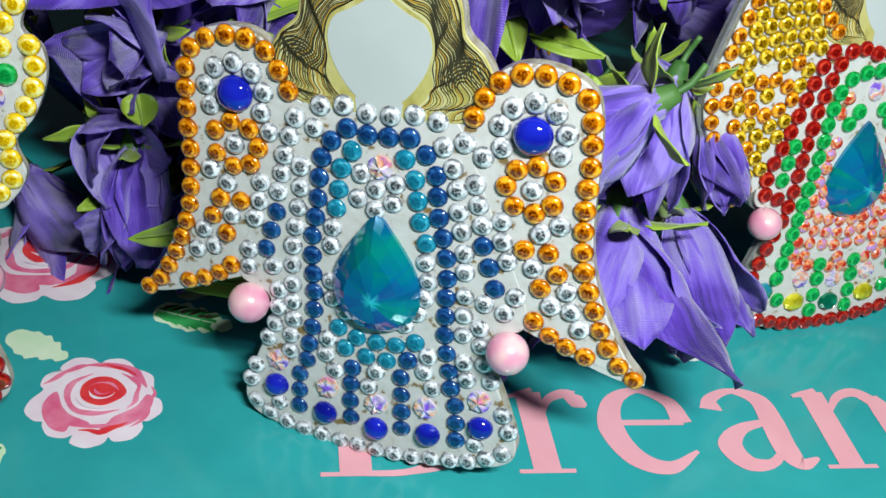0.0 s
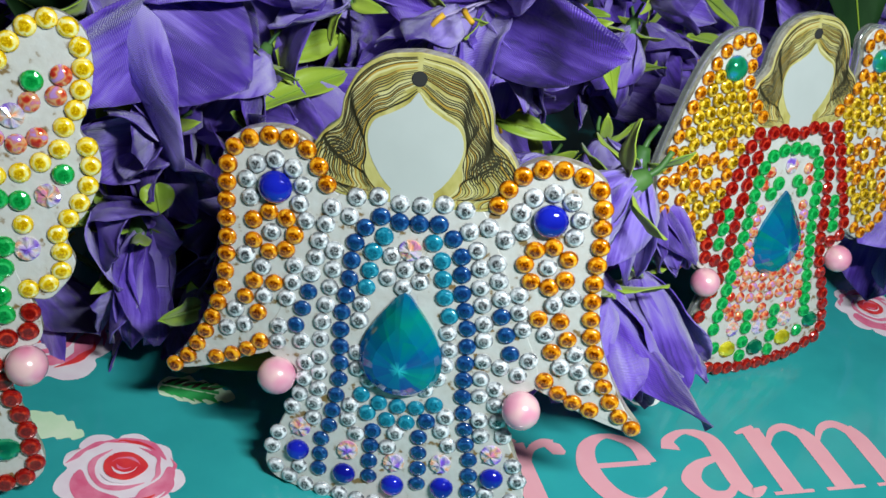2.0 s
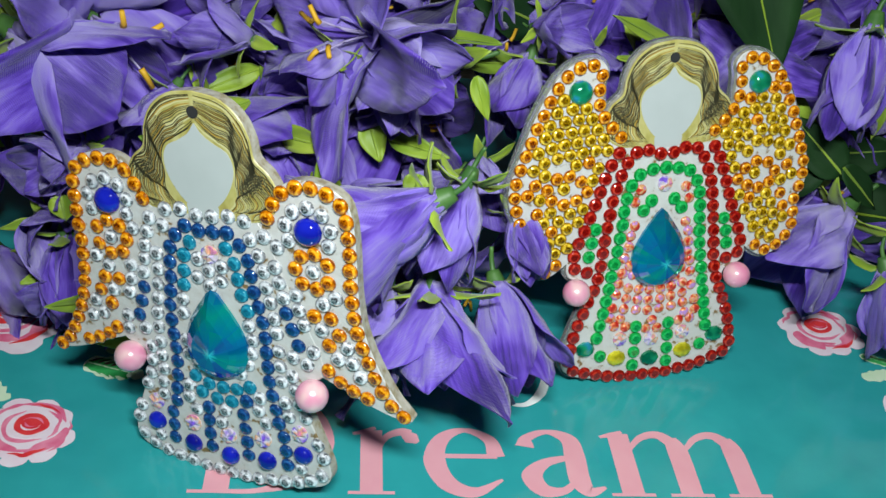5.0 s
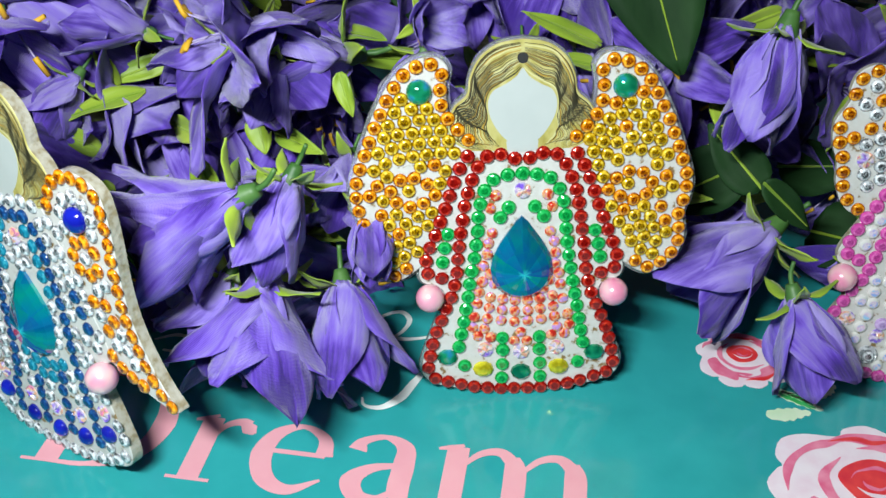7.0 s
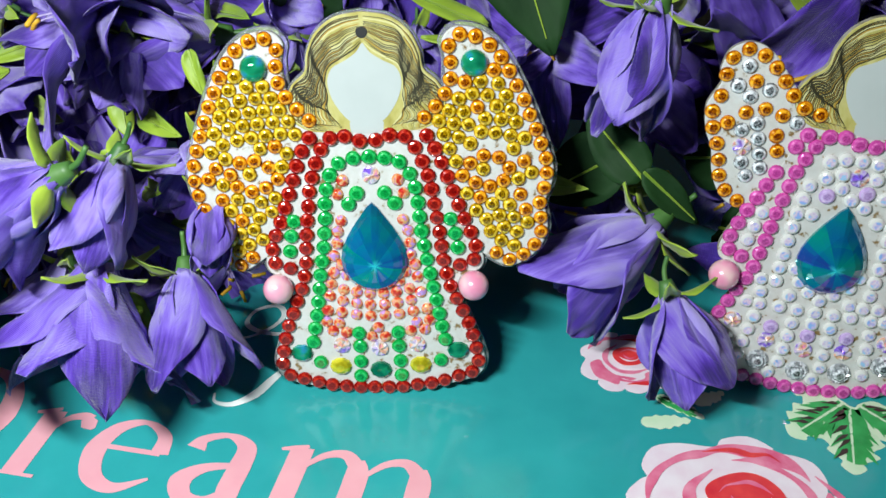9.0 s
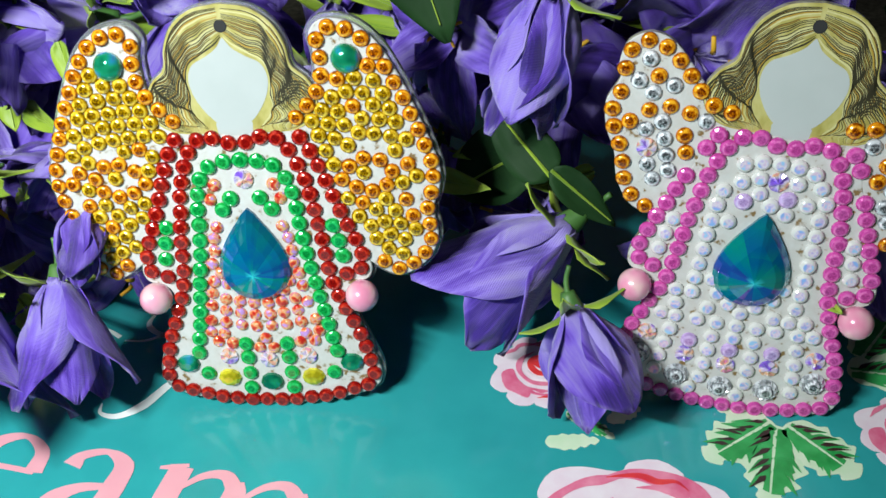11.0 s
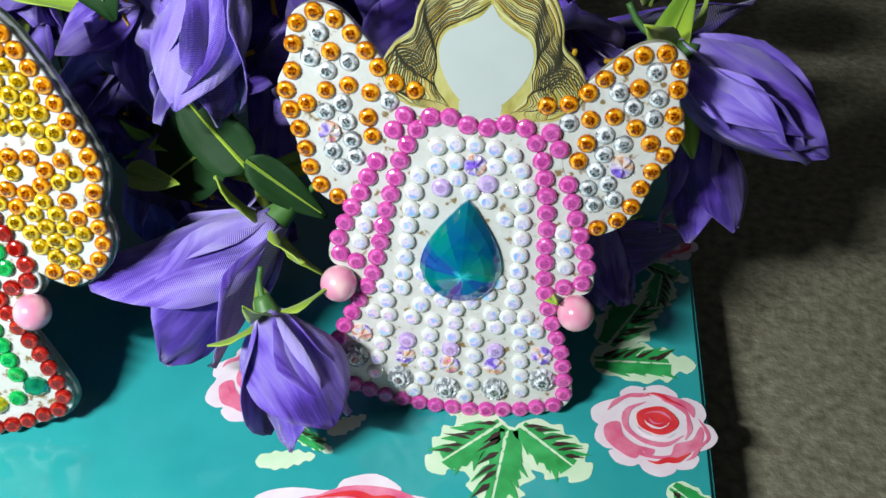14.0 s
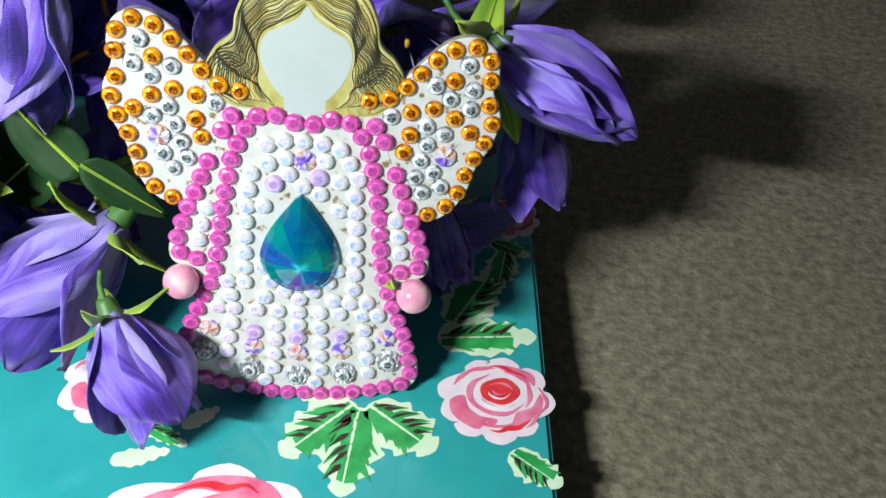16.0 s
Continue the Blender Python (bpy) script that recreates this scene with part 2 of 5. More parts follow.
M["emerald"] = iris_material("emerald_cabochon", [(0.35, (0.0, 0.14, 0.07)), (0.52, (0.01, 0.32, 0.14)), (0.66, (0.02, 0.30, 0.46)), (0.75, (0.10, 0.14, 0.45))], 260, 0.05, 0.3)
M["olive"] = iris_material("olive_yellow_stone", [(0.35, (0.40, 0.36, 0.01)), (0.65, (0.78, 0.70, 0.03))], 500, 0.06, 0.3)
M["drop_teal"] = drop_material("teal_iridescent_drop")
M["stem"] = mottled(material("green_stem", (0.06, 0.16, 0.03), 0.5), [(0.3, (0.03, 0.11, 0.02)), (0.7, (0.10, 0.22, 0.05))], 120, by_object=True)
M["sepal"] = mottled(material("yellow_green_sepal", (0.26, 0.40, 0.03), 0.5, sheen=0.2), [(0.3, (0.13, 0.25, 0.015)), (0.52, (0.29, 0.42, 0.03)), (0.72, (0.42, 0.54, 0.06))], 90, (0.3, 1, 1), by_object=True, bump=0.4, bump_scale=900)
M["leaf"] = mottled(material("dark_green_leaf", (0.02, 0.07, 0.02), 0.65, spec=0.2), [(0.3, (0.005, 0.024, 0.006)), (0.7, (0.014, 0.050, 0.012))], 80, (0.4, 1, 1), by_object=True, bump=0.5, bump_scale=600)
M["anther"] = material("yellow_anther", (0.75, 0.42, 0.02), 0.6)
M["filament"] = material("lilac_filament", (0.45, 0.38, 0.62), 0.5)


def petal_material(name, deep, mid, pale):
    """Satin petal: pale streaks along its length, deep edges, a fine weave."""
    m = material(name, mid, 0.42, 0, 0, 0.4, 0.35)
    b = m.node_tree.nodes["Principled BSDF"]
    mp = coords(m, (30, 330, 60), True)
    n = node(m, "ShaderNodeTexNoise", Scale=1.0, Detail=5.0, Roughness=0.62)
    wire(m, mp, "Vector", n, "Vector")
    big = node(m, "ShaderNodeTexNoise", Scale=55.0, Detail=2.0)
    mp2 = coords(m, (1, 1, 1), True)
    wire(m, mp2, "Vector", big, "Vector")
    mixed = node(m, "ShaderNodeMath")
    mixed.operation = "ADD"
    wire(m, n, "Fac", mixed, 0)
    wire(m, big, "Fac", mixed, 1)
    half = node(m, "ShaderNodeMath")
    half.operation = "MULTIPLY"
    half.inputs[1].default_value = 0.5
    wire(m, mixed, "Value", half, 0)
    r = ramp(m, [(0.41, deep), (0.475, mid), (0.54, pale), (0.63, tuple(0.75 * c + 0.15 for c in pale))])
    tc = node(m, "ShaderNodeTexCoord")
    along = node(m, "ShaderNodeSeparateXYZ")
    wire(m, tc, "Object", along, "Vector")
    # dyed from pale at the throat to deep at the tip
    dyed = math_node(m, "ADD", (half, "Value"), math_node(m, "ADD", math_node(m, "MULTIPLY", (along, "X"), -3.6), 0.065))
    wire(m, *dyed, r, "Fac")
    wire(m, r, "Color", b, "Base Color")
    weave = node(m, "ShaderNodeTexWave", Scale=900.0, Distortion=1.5)
    tc = node(m, "ShaderNodeTexCoord")
    wire(m, tc, "Object", weave, "Vector")
    bp = node(m, "ShaderNodeBump", Strength=0.7, Distance=0.0003)
    wire(m, *math_node(m, "ADD", math_node(m, "MULTIPLY", (weave, "Fac"), 0.5), math_node(m, "MULTIPLY", (n, "Fac"), 3.0)), bp, "Height")
    wire(m, bp, "Normal", b, "Normal")
    return m


M["petal"] = petal_material("purple_satin_petal", (0.030, 0.008, 0.175), (0.092, 0.032, 0.41), (0.185, 0.100, 0.60))
M["petal_pale"] = petal_material("lilac_satin_petal", (0.055, 0.018, 0.28), (0.13, 0.060, 0.49), (0.28, 0.19, 0.70))


# ---- mesh helpers ----
def thing(name, label, category, group="", m=None):
    ob = new(name)
    ob.empty_display_size = 0.01
    if m is not None:
        ob.matrix_basis = m
    return tagged(ob, label, category, group)


def mesh_of(name, bm, mat, smooth_shade=False):
    me = bpy.data.meshes.new(name)
    bmesh.ops.recalc_face_normals(bm, faces=bm.faces)
    if smooth_shade:
        for f in bm.faces:
            f.smooth = True
    bm.to_mesh(me)
    bm.free()
    for x in (mat if isinstance(mat, (list, tuple)) else [mat]):
        me.materials.append(x)
    return me


def put(name, me, parent, m=None, label=""):
    ob = new(name, me)
    ob.parent = parent
    if m is not None:
        ob.matrix_basis = m
    if label:
        ob["label"] = label
    return ob


def part(name, bm, mat, parent, label="", m=None, smooth_shade=False):
    return put(name, mesh_of(name, bm, mat, smooth_shade), parent, m, label)


def curve(pts, steps=6, closed=False):
    """Catmull-Rom through the control points."""
    p = [Vector((*q, 0)) if len(q) == 2 else Vector(q) for q in pts]
    n, out = len(p), []
    for i in range(n if closed else n - 1):
        a = p[(i - 1) % n] if closed or i else p[0] * 2 - p[1]
        b, c = p[i], p[(i + 1) % n]
        d = p[(i + 2) % n] if closed or i + 2 < n else p[-1] * 2 - p[-2]
        for k in range(steps):
            t = k / steps
            out.append(0.5 * ((2 * b) + (c - a) * t + (2 * a - 5 * b + 4 * c - d) * t * t + (3 * b - a - 3 * c + d) * t ** 3))
    if not closed:
        out.append(p[-1])
    return out


def even(pts, pitch, closed=False):
    """Points at equal steps along a line, near the pitch."""
    p = list(pts) + ([pts[0]] if closed else [])
    run = [0.0]
    for a, b in zip(p, p[1:]):
        run.append(run[-1] + (b - a).length)
    n = max(1, round(run[-1] / pitch))
    out, j = [], 0
    for k in range(n if closed else n + 1):
        s = run[-1] * k / n
        while j < len(run) - 2 and run[j + 1] < s:
            j += 1
        f = (s - run[j]) / max(1e-9, run[j + 1] - run[j])
        out.append(p[j].lerp(p[j + 1], f))
    return out


def inside(q, poly):
    hit = False
    for a, b in zip(poly, poly[1:] + poly[:1]):
        if (a.y > q.y) != (b.y > q.y) and q.x < (b.x - a.x) * (q.y - a.y) / (b.y - a.y) + a.x:
            hit = not hit
    return hit


def edge_gap(q, poly):
    best = 1e9
    for a, b in zip(poly, poly[1:] + poly[:1]):
        d = b - a
        t = max(0, min(1, (q - a).dot(d) / max(1e-12, d.length_squared)))
        best = min(best, (a + d * t - q).length)
    return best


def inset(poly, d):
    """The outline moved inwards by d."""
    area = sum(a.x * b.y - b.x * a.y for a, b in zip(poly, poly[1:] + poly[:1]))
    s = 1 if area > 0 else -1
    out = []
    for i, p in enumerate(poly):
        t = (poly[(i + 1) % len(poly)] - poly[i - 1]).normalized()
        out.append(p + Vector((-t.y, t.x, 0)) * d * s)
    return out


def slab(poly, z0, z1, bevel=0.0, bm=None):
    """A flat plate with that outline; face 0 mat on the front, edge mat round the side."""
    bm = bm or bmesh.new()
    low = [bm.verts.new((p.x, p.y, z0)) for p in poly]
    high = [bm.verts.new((p.x, p.y, z1 - bevel)) for p in poly]
    top = [bm.verts.new((p.x, p.y, z1)) for p in inset(poly, bevel)] if bevel else high
    n = len(poly)
    bm.faces.new(low[::-1]).material_index = 1
    bm.faces.new(top)
    for i in range(n):
        j = (i + 1) % n
        bm.faces.new((low[i], low[j], high[j], high[i])).material_index = 1
        if bevel:
            bm.faces.new((high[i], high[j], top[j], top[i]))
    return bm


def ribbon(bm, pts, widths, z=0.0, lift=0.00012):
    """A painted stroke whose width changes along it, a hair thick."""
    n = len(pts)
    left, right = [], []
    for i, p in enumerate(pts):
        t = (pts[min(i + 1, n - 1)] - pts[max(i - 1, 0)])
        t = t.normalized() if t.length > 0 else Vector((1, 0, 0))
        f = i / (n - 1) * (len(widths) - 1)
        k = min(int(f), len(widths) - 2)
        w = widths[k] * (1 - f + k) + widths[k + 1] * (f - k)
        s = Vector((-t.y, t.x, 0)) * w / 2
        left.append(bm.verts.new((p.x + s.x, p.y + s.y, z + lift)))
        right.append(bm.verts.new((p.x - s.x, p.y - s.y, z + lift)))
    for i in range(n - 1):
        bm.faces.new((left[i], right[i], right[i + 1], left[i + 1]))
    return bm


def flat(bm, pts, z=0.0, lift=0.0001):
    bm.faces.new([bm.verts.new((p.x, p.y, z + lift)) for p in pts])
    return bm


def tube(bm, pts, radii, sides=6):
    rings = []
    for i, p in enumerate(pts):
        t = (pts[min(i + 1, len(pts) - 1)] - pts[max(i - 1, 0)]).normalized()
        a = t.cross(Vector((0, 0, 1)) if abs(t.z) < 0.9 else Vector((1, 0, 0))).normalized()
        b = t.cross(a)
        r = radii[0] + (radii[-1] - radii[0]) * i / (len(pts) - 1)
        rings.append([bm.verts.new(p + (a * math.cos(k * math.tau / sides) + b * math.sin(k * math.tau / sides)) * r) for k in range(sides)])
    for r0, r1 in zip(rings, rings[1:]):
        for k in range(sides):
            bm.faces.new((r0[k], r0[(k + 1) % sides], r1[(k + 1) % sides], r1[k]))
    bm.faces.new(rings[0][::-1])
    bm.faces.new(rings[-1])
    return bm


def rings_solid(bm, rings, cap=True):
    """Skin between rings of equal or half-turned points, triangle by triangle."""
    vs = [[bm.verts.new(p) for p in r] for r in rings]
    n = len(vs[0])
    for i, (a, b) in enumerate(zip(vs, vs[1:])):
        for k in range(n):
            bm.faces.new((a[k], a[(k + 1) % n], b[k]))
            bm.faces.new((a[(k + 1) % n], b[(k + 1) % n], b[k]))
    bm.faces.new(vs[0][::-1])
    if cap:
        bm.faces.new(vs[-1])
    return vs


# ---- gems ----
def round_gem(r, h, n=8):
    bm = bmesh.new()
    def ring(q, z, turn):
        return [Vector((r * q * math.cos((k + turn) * math.tau / n), r * q * math.sin((k + turn) * math.tau / n), z * h)) for k in range(n)]
    rings_solid(bm, [ring(0.97, 0, 0), ring(1.0, 0.42, 0), ring(0.84, 0.80, 0.5), ring(0.60, 1.0, 1.0)])
    return bm


def dome(rx, ry, h, n=18, levels=6, top=0.0):
    bm = bmesh.new()
    rings = []
    for i in range(levels):
        a = i / levels * math.pi / 2
        c, s = math.cos(a), math.sin(a)
        rings.append([Vector((rx * c * math.cos(k * math.tau / n), ry * c * math.sin(k * math.tau / n), h * s)) for k in range(n)])
    rings_solid(bm, rings)
    return bm


def ball(r):
    bm = bmesh.new()
    bmesh.ops.create_icosphere(bm, subdivisions=3, radius=r)
    return bm


def star_stone(r, h):
    bm = bmesh.new()
    base = [Vector((r * math.cos(k * math.tau / 20), r * math.sin(k * math.tau / 20), 0)) for k in range(20)]
    rim = [Vector((p.x, p.y, h * 0.5)) for p in base]
    star = []
    for k in range(20):
        q = (0.92, 0.66, 0.40, 0.66)[k % 4]
        z = (1.0, 0.82, 0.55, 0.82)[k % 4]
        a = k * math.tau / 20
        star.append(Vector((r * q * math.cos(a), r * q * math.sin(a), h * z)))
    vs = rings_solid(bm, [base, rim, star], False)
    peak = bm.verts.new((0, 0, h * 1.25))
    for k in range(20):
        bm.faces.new((vs[-1][k], vs[-1][(k + 1) % 20], peak))
    return bm


def drop_outline(s=1.0):
    pts = [(0, 11.6), (2.6, 8.6), (5.4, 4.6), (7.4, 0.6), (8.2, -3.4), (7.2, -7.4), (4.2, -10.4), (0, -11.5),
           (-4.2, -10.4), (-7.2, -7.4), (-8.2, -3.4), (-7.4, 0.6), (-5.4, 4.6), (-2.6, 8.6)]
    return [Vector((x * s * MM, y * s * MM, 0)) for x, y in pts]


def drop_stone():
    bm = bmesh.new()
    low = even(curve([(p.x, p.y) for p in drop_outline()], 6, True), 2.1 * MM, True)
    def ring(f, z):
        return [Vector((p.x * f, (p.y + 3.2 * MM) * f - 3.2 * MM, z * MM)) for p in low]
    vs = rings_solid(bm, [ring(1.0, 0), ring(1.0, 0.8), ring(0.86, 2.3), ring(0.60, 3.7)], False)
    peak = bm.verts.new((0.4 * MM, -3.2 * MM, 4.9 * MM))
    for k in range(len(low)):
        bm.faces.new((vs[-1][k], vs[-1][(k + 1) % len(low)], peak))
    return bm


def beaded_stone(r):
    """A round crystal with a pointed, crown-like rim."""
    bm = bmesh.new()
    n = 24
    def ring(q, z, zig):
        return [Vector((r * (q - zig * (k % 2)) * math.cos(k * math.tau / n), r * (q - zig * (k % 2)) * math.sin(k * math.tau / n), (z + 1.2 * zig * (k % 2)) * MM)) for k in range(n)]
    rings_solid(bm, [ring(1.0, 0, 0), ring(1.0, 0.5, 0.18), ring(0.82, 1.2, 0.12), ring(0.62, 0.9, 0.10), ring(0.50, 1.7, 0.12), ring(0.22, 1.9, 0)])
    return bm


GEMS = {}


def gem_mesh(kind, color):
    key = (kind, color)
    if key not in GEMS:
        cut_flat = kind == "gem" and color in ("white_ab", "magenta", "lilac", "red", "green")
        bm, soft = {
            "gem": lambda: (dome(1.78 * MM, 1.78 * MM, 0.98 * MM, 14, 5), True),
            "small": lambda: (dome(1.52 * MM, 1.52 * MM, 1.0 * MM, 12, 5), True),
            "pearl": lambda: (ball(3.8 * MM), True),
            "cabochon": lambda: (dome(2.5 * MM, 2.5 * MM, 2.0 * MM), True),
            "large_cabochon": lambda: (dome(3.25 * MM, 3.25 * MM, 2.4 * MM), True),
            "star": lambda: (star_stone(2.15 * MM, 0.9 * MM), False),
            "oval": lambda: (dome(2.9 * MM, 2.4 * MM, 1.9 * MM, 10, 4), False),
            "beaded": lambda: (beaded_stone(2.9 * MM), False),
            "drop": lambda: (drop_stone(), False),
            "table": lambda: (round_gem((1.74 if color == "white_ab" else 1.84) * MM, 1.1 * MM, 14), False),
        }["table" if cut_flat else kind]()
        GEMS[key] = mesh_of(kind + "_" + color, bm, M[color], soft)
    return GEMS[key]


NAMES = {"gem": "gem", "small": "gem", "pearl": "pearl", "cabochon": "cabochon", "large_cabochon": "cabochon", "star": "star_stone",
         "oval": "oval_stone", "beaded": "crystal_stone", "drop": "drop_stone"}
SIZE = {"gem": 1.85, "small": 1.55, "pearl": 3.7, "cabochon": 2.5, "large_cabochon": 3.2, "star": 2.15, "oval": 2.6, "beaded": 2.8, "drop": 9}


class Setter:
    """Sets stones on one ornament, none over another. Lengths in millimetres."""

    def __init__(self, ob):
        self.ob, self.taken = ob, []

    def free(self, x, y, r):
        if (x / 8.9) ** 2 + ((y - 9.2) / 11.9) ** 2 < 1 and self.taken and self.taken[0][2] == 9:
            return False
        return all((x - a) ** 2 + (y - b) ** 2 >= (0.88 * (r + c)) ** 2 for a, b, c in self.taken if c != 9)

    def set(self, kind, color, x, y, z=0.0, force=False, label=""):
        r = SIZE[kind]
        if not force and not self.free(x, y, r):
            return
        self.taken.append((x, y, r))
        j = 0.10 if kind in ("gem", "small") else 0.0
        m = Matrix.Translation(((x + rnd.uniform(-j, j)) * MM, (y + rnd.uniform(-j, j)) * MM, z * MM))
        if kind not in ("drop", "oval"):
            m = m @ pose(0, 0, 0, rnd.uniform(-5, 5), rnd.uniform(-5, 5), rnd.uniform(0, 360))
        if kind in ("gem", "small"):
            m = m @ Matrix.Scale(rnd.uniform(1.01, 1.06), 4)
        put(NAMES[kind], gem_mesh(kind, color), self.ob, m, label)

    def both(self, kind, color, x, y, z=0.0, force=False):
        for s in (1, -1):
            self.set(kind, color, s * x, y, z, force)

    def row(self, pts, color, kind="gem", pitch=3.72, mirror=False, other=None, chance=0.0):
        for s in ((1, -1) if mirror else (1,)):
            for p in even(curve([(s * x, y) for x, y in pts], 8), pitch):
                self.set(kind, other if other and rnd.random() < chance else color, p.x, p.y)

    def fill(self, poly, color, kind="gem", margin=1.7, other=None, chance=0.0, gap=1.15):
        """Packs stones row by row into what is left of an outline."""
        xs, ys = [p.x for p in poly], [p.y for p in poly]
        r = SIZE[kind]
        y = max(ys) - margin
        while y > min(ys):
            x = min(xs) + margin
            while x < max(xs):
                q = Vector((x, y, 0))
                if self.free(x, y, r * gap) and inside(q, poly) and edge_gap(q, poly) > margin:
                    self.set(kind, other if other and rnd.random() < chance else color, x, y, force=True)
                    x += 2 * r * 0.9
                x += 0.35
            y -= 0.35


def mirrored(half):
    """A closed outline from its right half, listed from top to bottom."""
    return [(-x, y) for x, y in half[::-1]] + list(half)


DRESS = [(5.0, 40.5), (11.0, 40.5), (15.0, 36.5), (18.2, 28.0), (23.5, 16.0), (27.0, 7.0), (26.2, 2.5), (21.5, 0.5), (21.2, -5.0), (24.8, -14.5),
         (27.3, -23.0), (24.2, -27.8), (13.5, -30.6), (4.0, -31.6)]
HEAD = [(1.2, 65.6), (6.3, 64.6), (10.6, 61.4), (12.9, 56.8), (13.7, 52.6), (16.8, 49.6), (18.6, 45.6), (17.6, 41.4), (14.2, 38.8), (9.0, 38.0)]
FACE = [(0.25, 58.6), (1.7, 56.6), (4.4, 54.8), (7.3, 53.2), (8.5, 50.2), (7.8, 46.4), (5.6, 42.6), (3.2, 40.3), (0.9, 39.4)]
WINGS = {
    "round": [(10.0, 36.0), (13.5, 39.0), (16.3, 44.5), (19.5, 48.3), (24.3, 49.9), (30.2, 49.0), (34.2, 46.4), (35.7, 42.0), (36.2, 35.0), (36.3, 25.0), (37.4, 16.5),
              (40.2, 8.8), (44.2, 1.6), (48.0, -3.4), (44.0, -4.0), (37.0, -2.0), (31.0, 0.7), (24.0, 4.0), (14.0, 14.0)],
    "tall": [(9.0, 36.0), (12.5, 39.8), (17.2, 46.0), (18.2, 54.0), (17.6, 59.2), (21.0, 62.3), (27.2, 61.3), (32.3, 57.0), (36.2, 50.4), (39.4, 43.0), (43.9, 30.0),
             (43.6, 23.5), (42.2, 19.4), (42.9, 12.8), (40.2, 6.8), (33.6, 2.9), (27.0, 6.0), (16.0, 16.0)],
    "fanned": [(8.0, 36.0), (11.8, 40.2), (16.5, 44.8), (21.4, 50.4), (26.3, 54.9), (31.4, 56.0), (35.6, 53.4), (36.8, 48.5), (36.0, 45.6), (38.1, 40.0), (37.0, 34.0),
               (34.6, 29.3), (33.0, 23.2), (29.5, 17.8), (24.6, 16.0), (15.0, 18.0)],
    "scalloped": [(9.0, 36.0), (12.0, 40.0), (16.5, 50.0), (21.5, 59.5), (27.7, 63.6), (33.6, 61.0), (35.6, 54.6), (34.9, 47.5), (33.6, 43.0), (36.6, 40.0), (36.9, 34.5), (34.6, 28.0), (31.4, 23.5),
                  (32.9, 18.5), (30.5, 13.5), (26.1, 11.0), (14.0, 16.0)],
}


def scaled(pts):
    return [p * MM for p in pts]


LOCKS = {}


def ornament(m, label, wing, deep=2.2, clear_edge=False):
    """A flat angel-shaped hanging ornament: board, two wing plates, printed top with a dark disc for its hole, ready
    for its stones.
    """
    edge = "edge"
    ob = thing("angel_ornament", label, "ornament", "ornaments along the flowers", m)
    body = curve(mirrored(DRESS), 5, True)
    part("board", slab(scaled(inset(body, 0.35)), -deep * MM, 0, 0.25 * MM), [M["board"], M[edge]], ob)
    wings = []
    for s in (1, -1):
        w = curve([(s * x, y) for x, y in WINGS[wing]], 6, True)
        wings.append(w)
        part("wing", slab(scaled(inset(w, 0.45)), (0.1 - deep) * MM, -0.1 * MM, 0.25 * MM), [M["board"], M[edge]], ob)
    head = curve(mirrored(HEAD), 6, True)
    part("head_plate", slab(scaled(head), (0.05 - deep) * MM, 0.05 * MM, 0.2 * MM), [M["hair"], M[edge]], ob, "golden wavy printed top plate")
    for outline in [body, head] + wings if clear_edge else []:
        part("backing_plate", slab(scaled(inset(outline, -0.5)), (-deep - 0.9) * MM, -(deep - 0.8) * MM, 0.15 * MM), [M["acrylic"], M["acrylic"]], ob, "clear acrylic backing")
    face = curve(mirrored(FACE), 5, True)
    part("face_panel", slab(scaled(face), 0.0, 0.12 * MM), [M["face"], M["face"]], ob, "plain pale oval panel")
    neck = curve([(-2.6, 42.5), (2.6, 42.5), (3.8, 38.2), (-3.8, 38.2)], 2, True)
    part("neck_panel", slab(scaled(neck), 0.0, 0.10 * MM), [M["face"], M["face"]], ob)
    # wavy locks: ink lines swept from the parting round the face and into the side curls
    outer = curve([(0.5, 65.0), (6.0, 64.0), (10.2, 60.9), (12.5, 56.4), (13.3, 52.0), (16.4, 49.2), (18.1, 45.4), (17.0, 41.8), (14.0, 39.4), (11.5, 38.9)], 6)
    inner = curve([(0.3, 58.9), (2.0, 57.2), (5.0, 55.4), (8.0, 53.4), (9.0, 50.0), (8.6, 46.8), (8.9, 44.2), (8.0, 42.0), (6.4, 40.2), (5.4, 38.9)], 6)
    r = random.Random(3)
    for name, mat, count, w, lift in (("pale_lock", "hair_light", 11, 0.45, 0.03), ("ochre_lock", "hair_ochre", 8, 0.40, 0.04), ("dark_lock", "hair_dark", 24, 0.23, 0.05)):
        for s in (1, -1):
            for k in range(count):
                f = 1.06 * (k + r.uniform(0.3, 0.7)) / count - 0.03
                cut = r.choice((len(outer), len(outer), len(outer) - 7, len(outer) - 16))
                start = r.choice((0, 0, 0, 5, 12, 20))
                line = []
                for i in range(start, cut):
                    swell = min(1, i / 24) * (1 - abs(2 * f - 1) ** 4)
                    g = f + swell * (0.10 * math.sin(i * 0.42 + 3.4 * f + s) + 0.05 * math.sin(i * 0.9 + 7 * f))
                    p = inner[i].lerp(outer[i], min(0.99, max(0.01, g)))
                    line.append(Vector((s * p.x, p.y + 0.5 * swell * math.sin(i * 0.5 + 5 * f), 0)))
                key = "%s_%d_%d" % (name, s, k)
                if key not in LOCKS:
                    bm = ribbon(bmesh.new(), scaled(line), [0.5 * w * MM, w * MM, 0.6 * w * MM, 1.2 * w * MM, 0.7 * w * MM, 0.1 * w * MM], 0.05 * MM, lift * MM)
                    LOCKS[key] = mesh_of(name, bm, M[mat])
                put(name, LOCKS[key], ob)
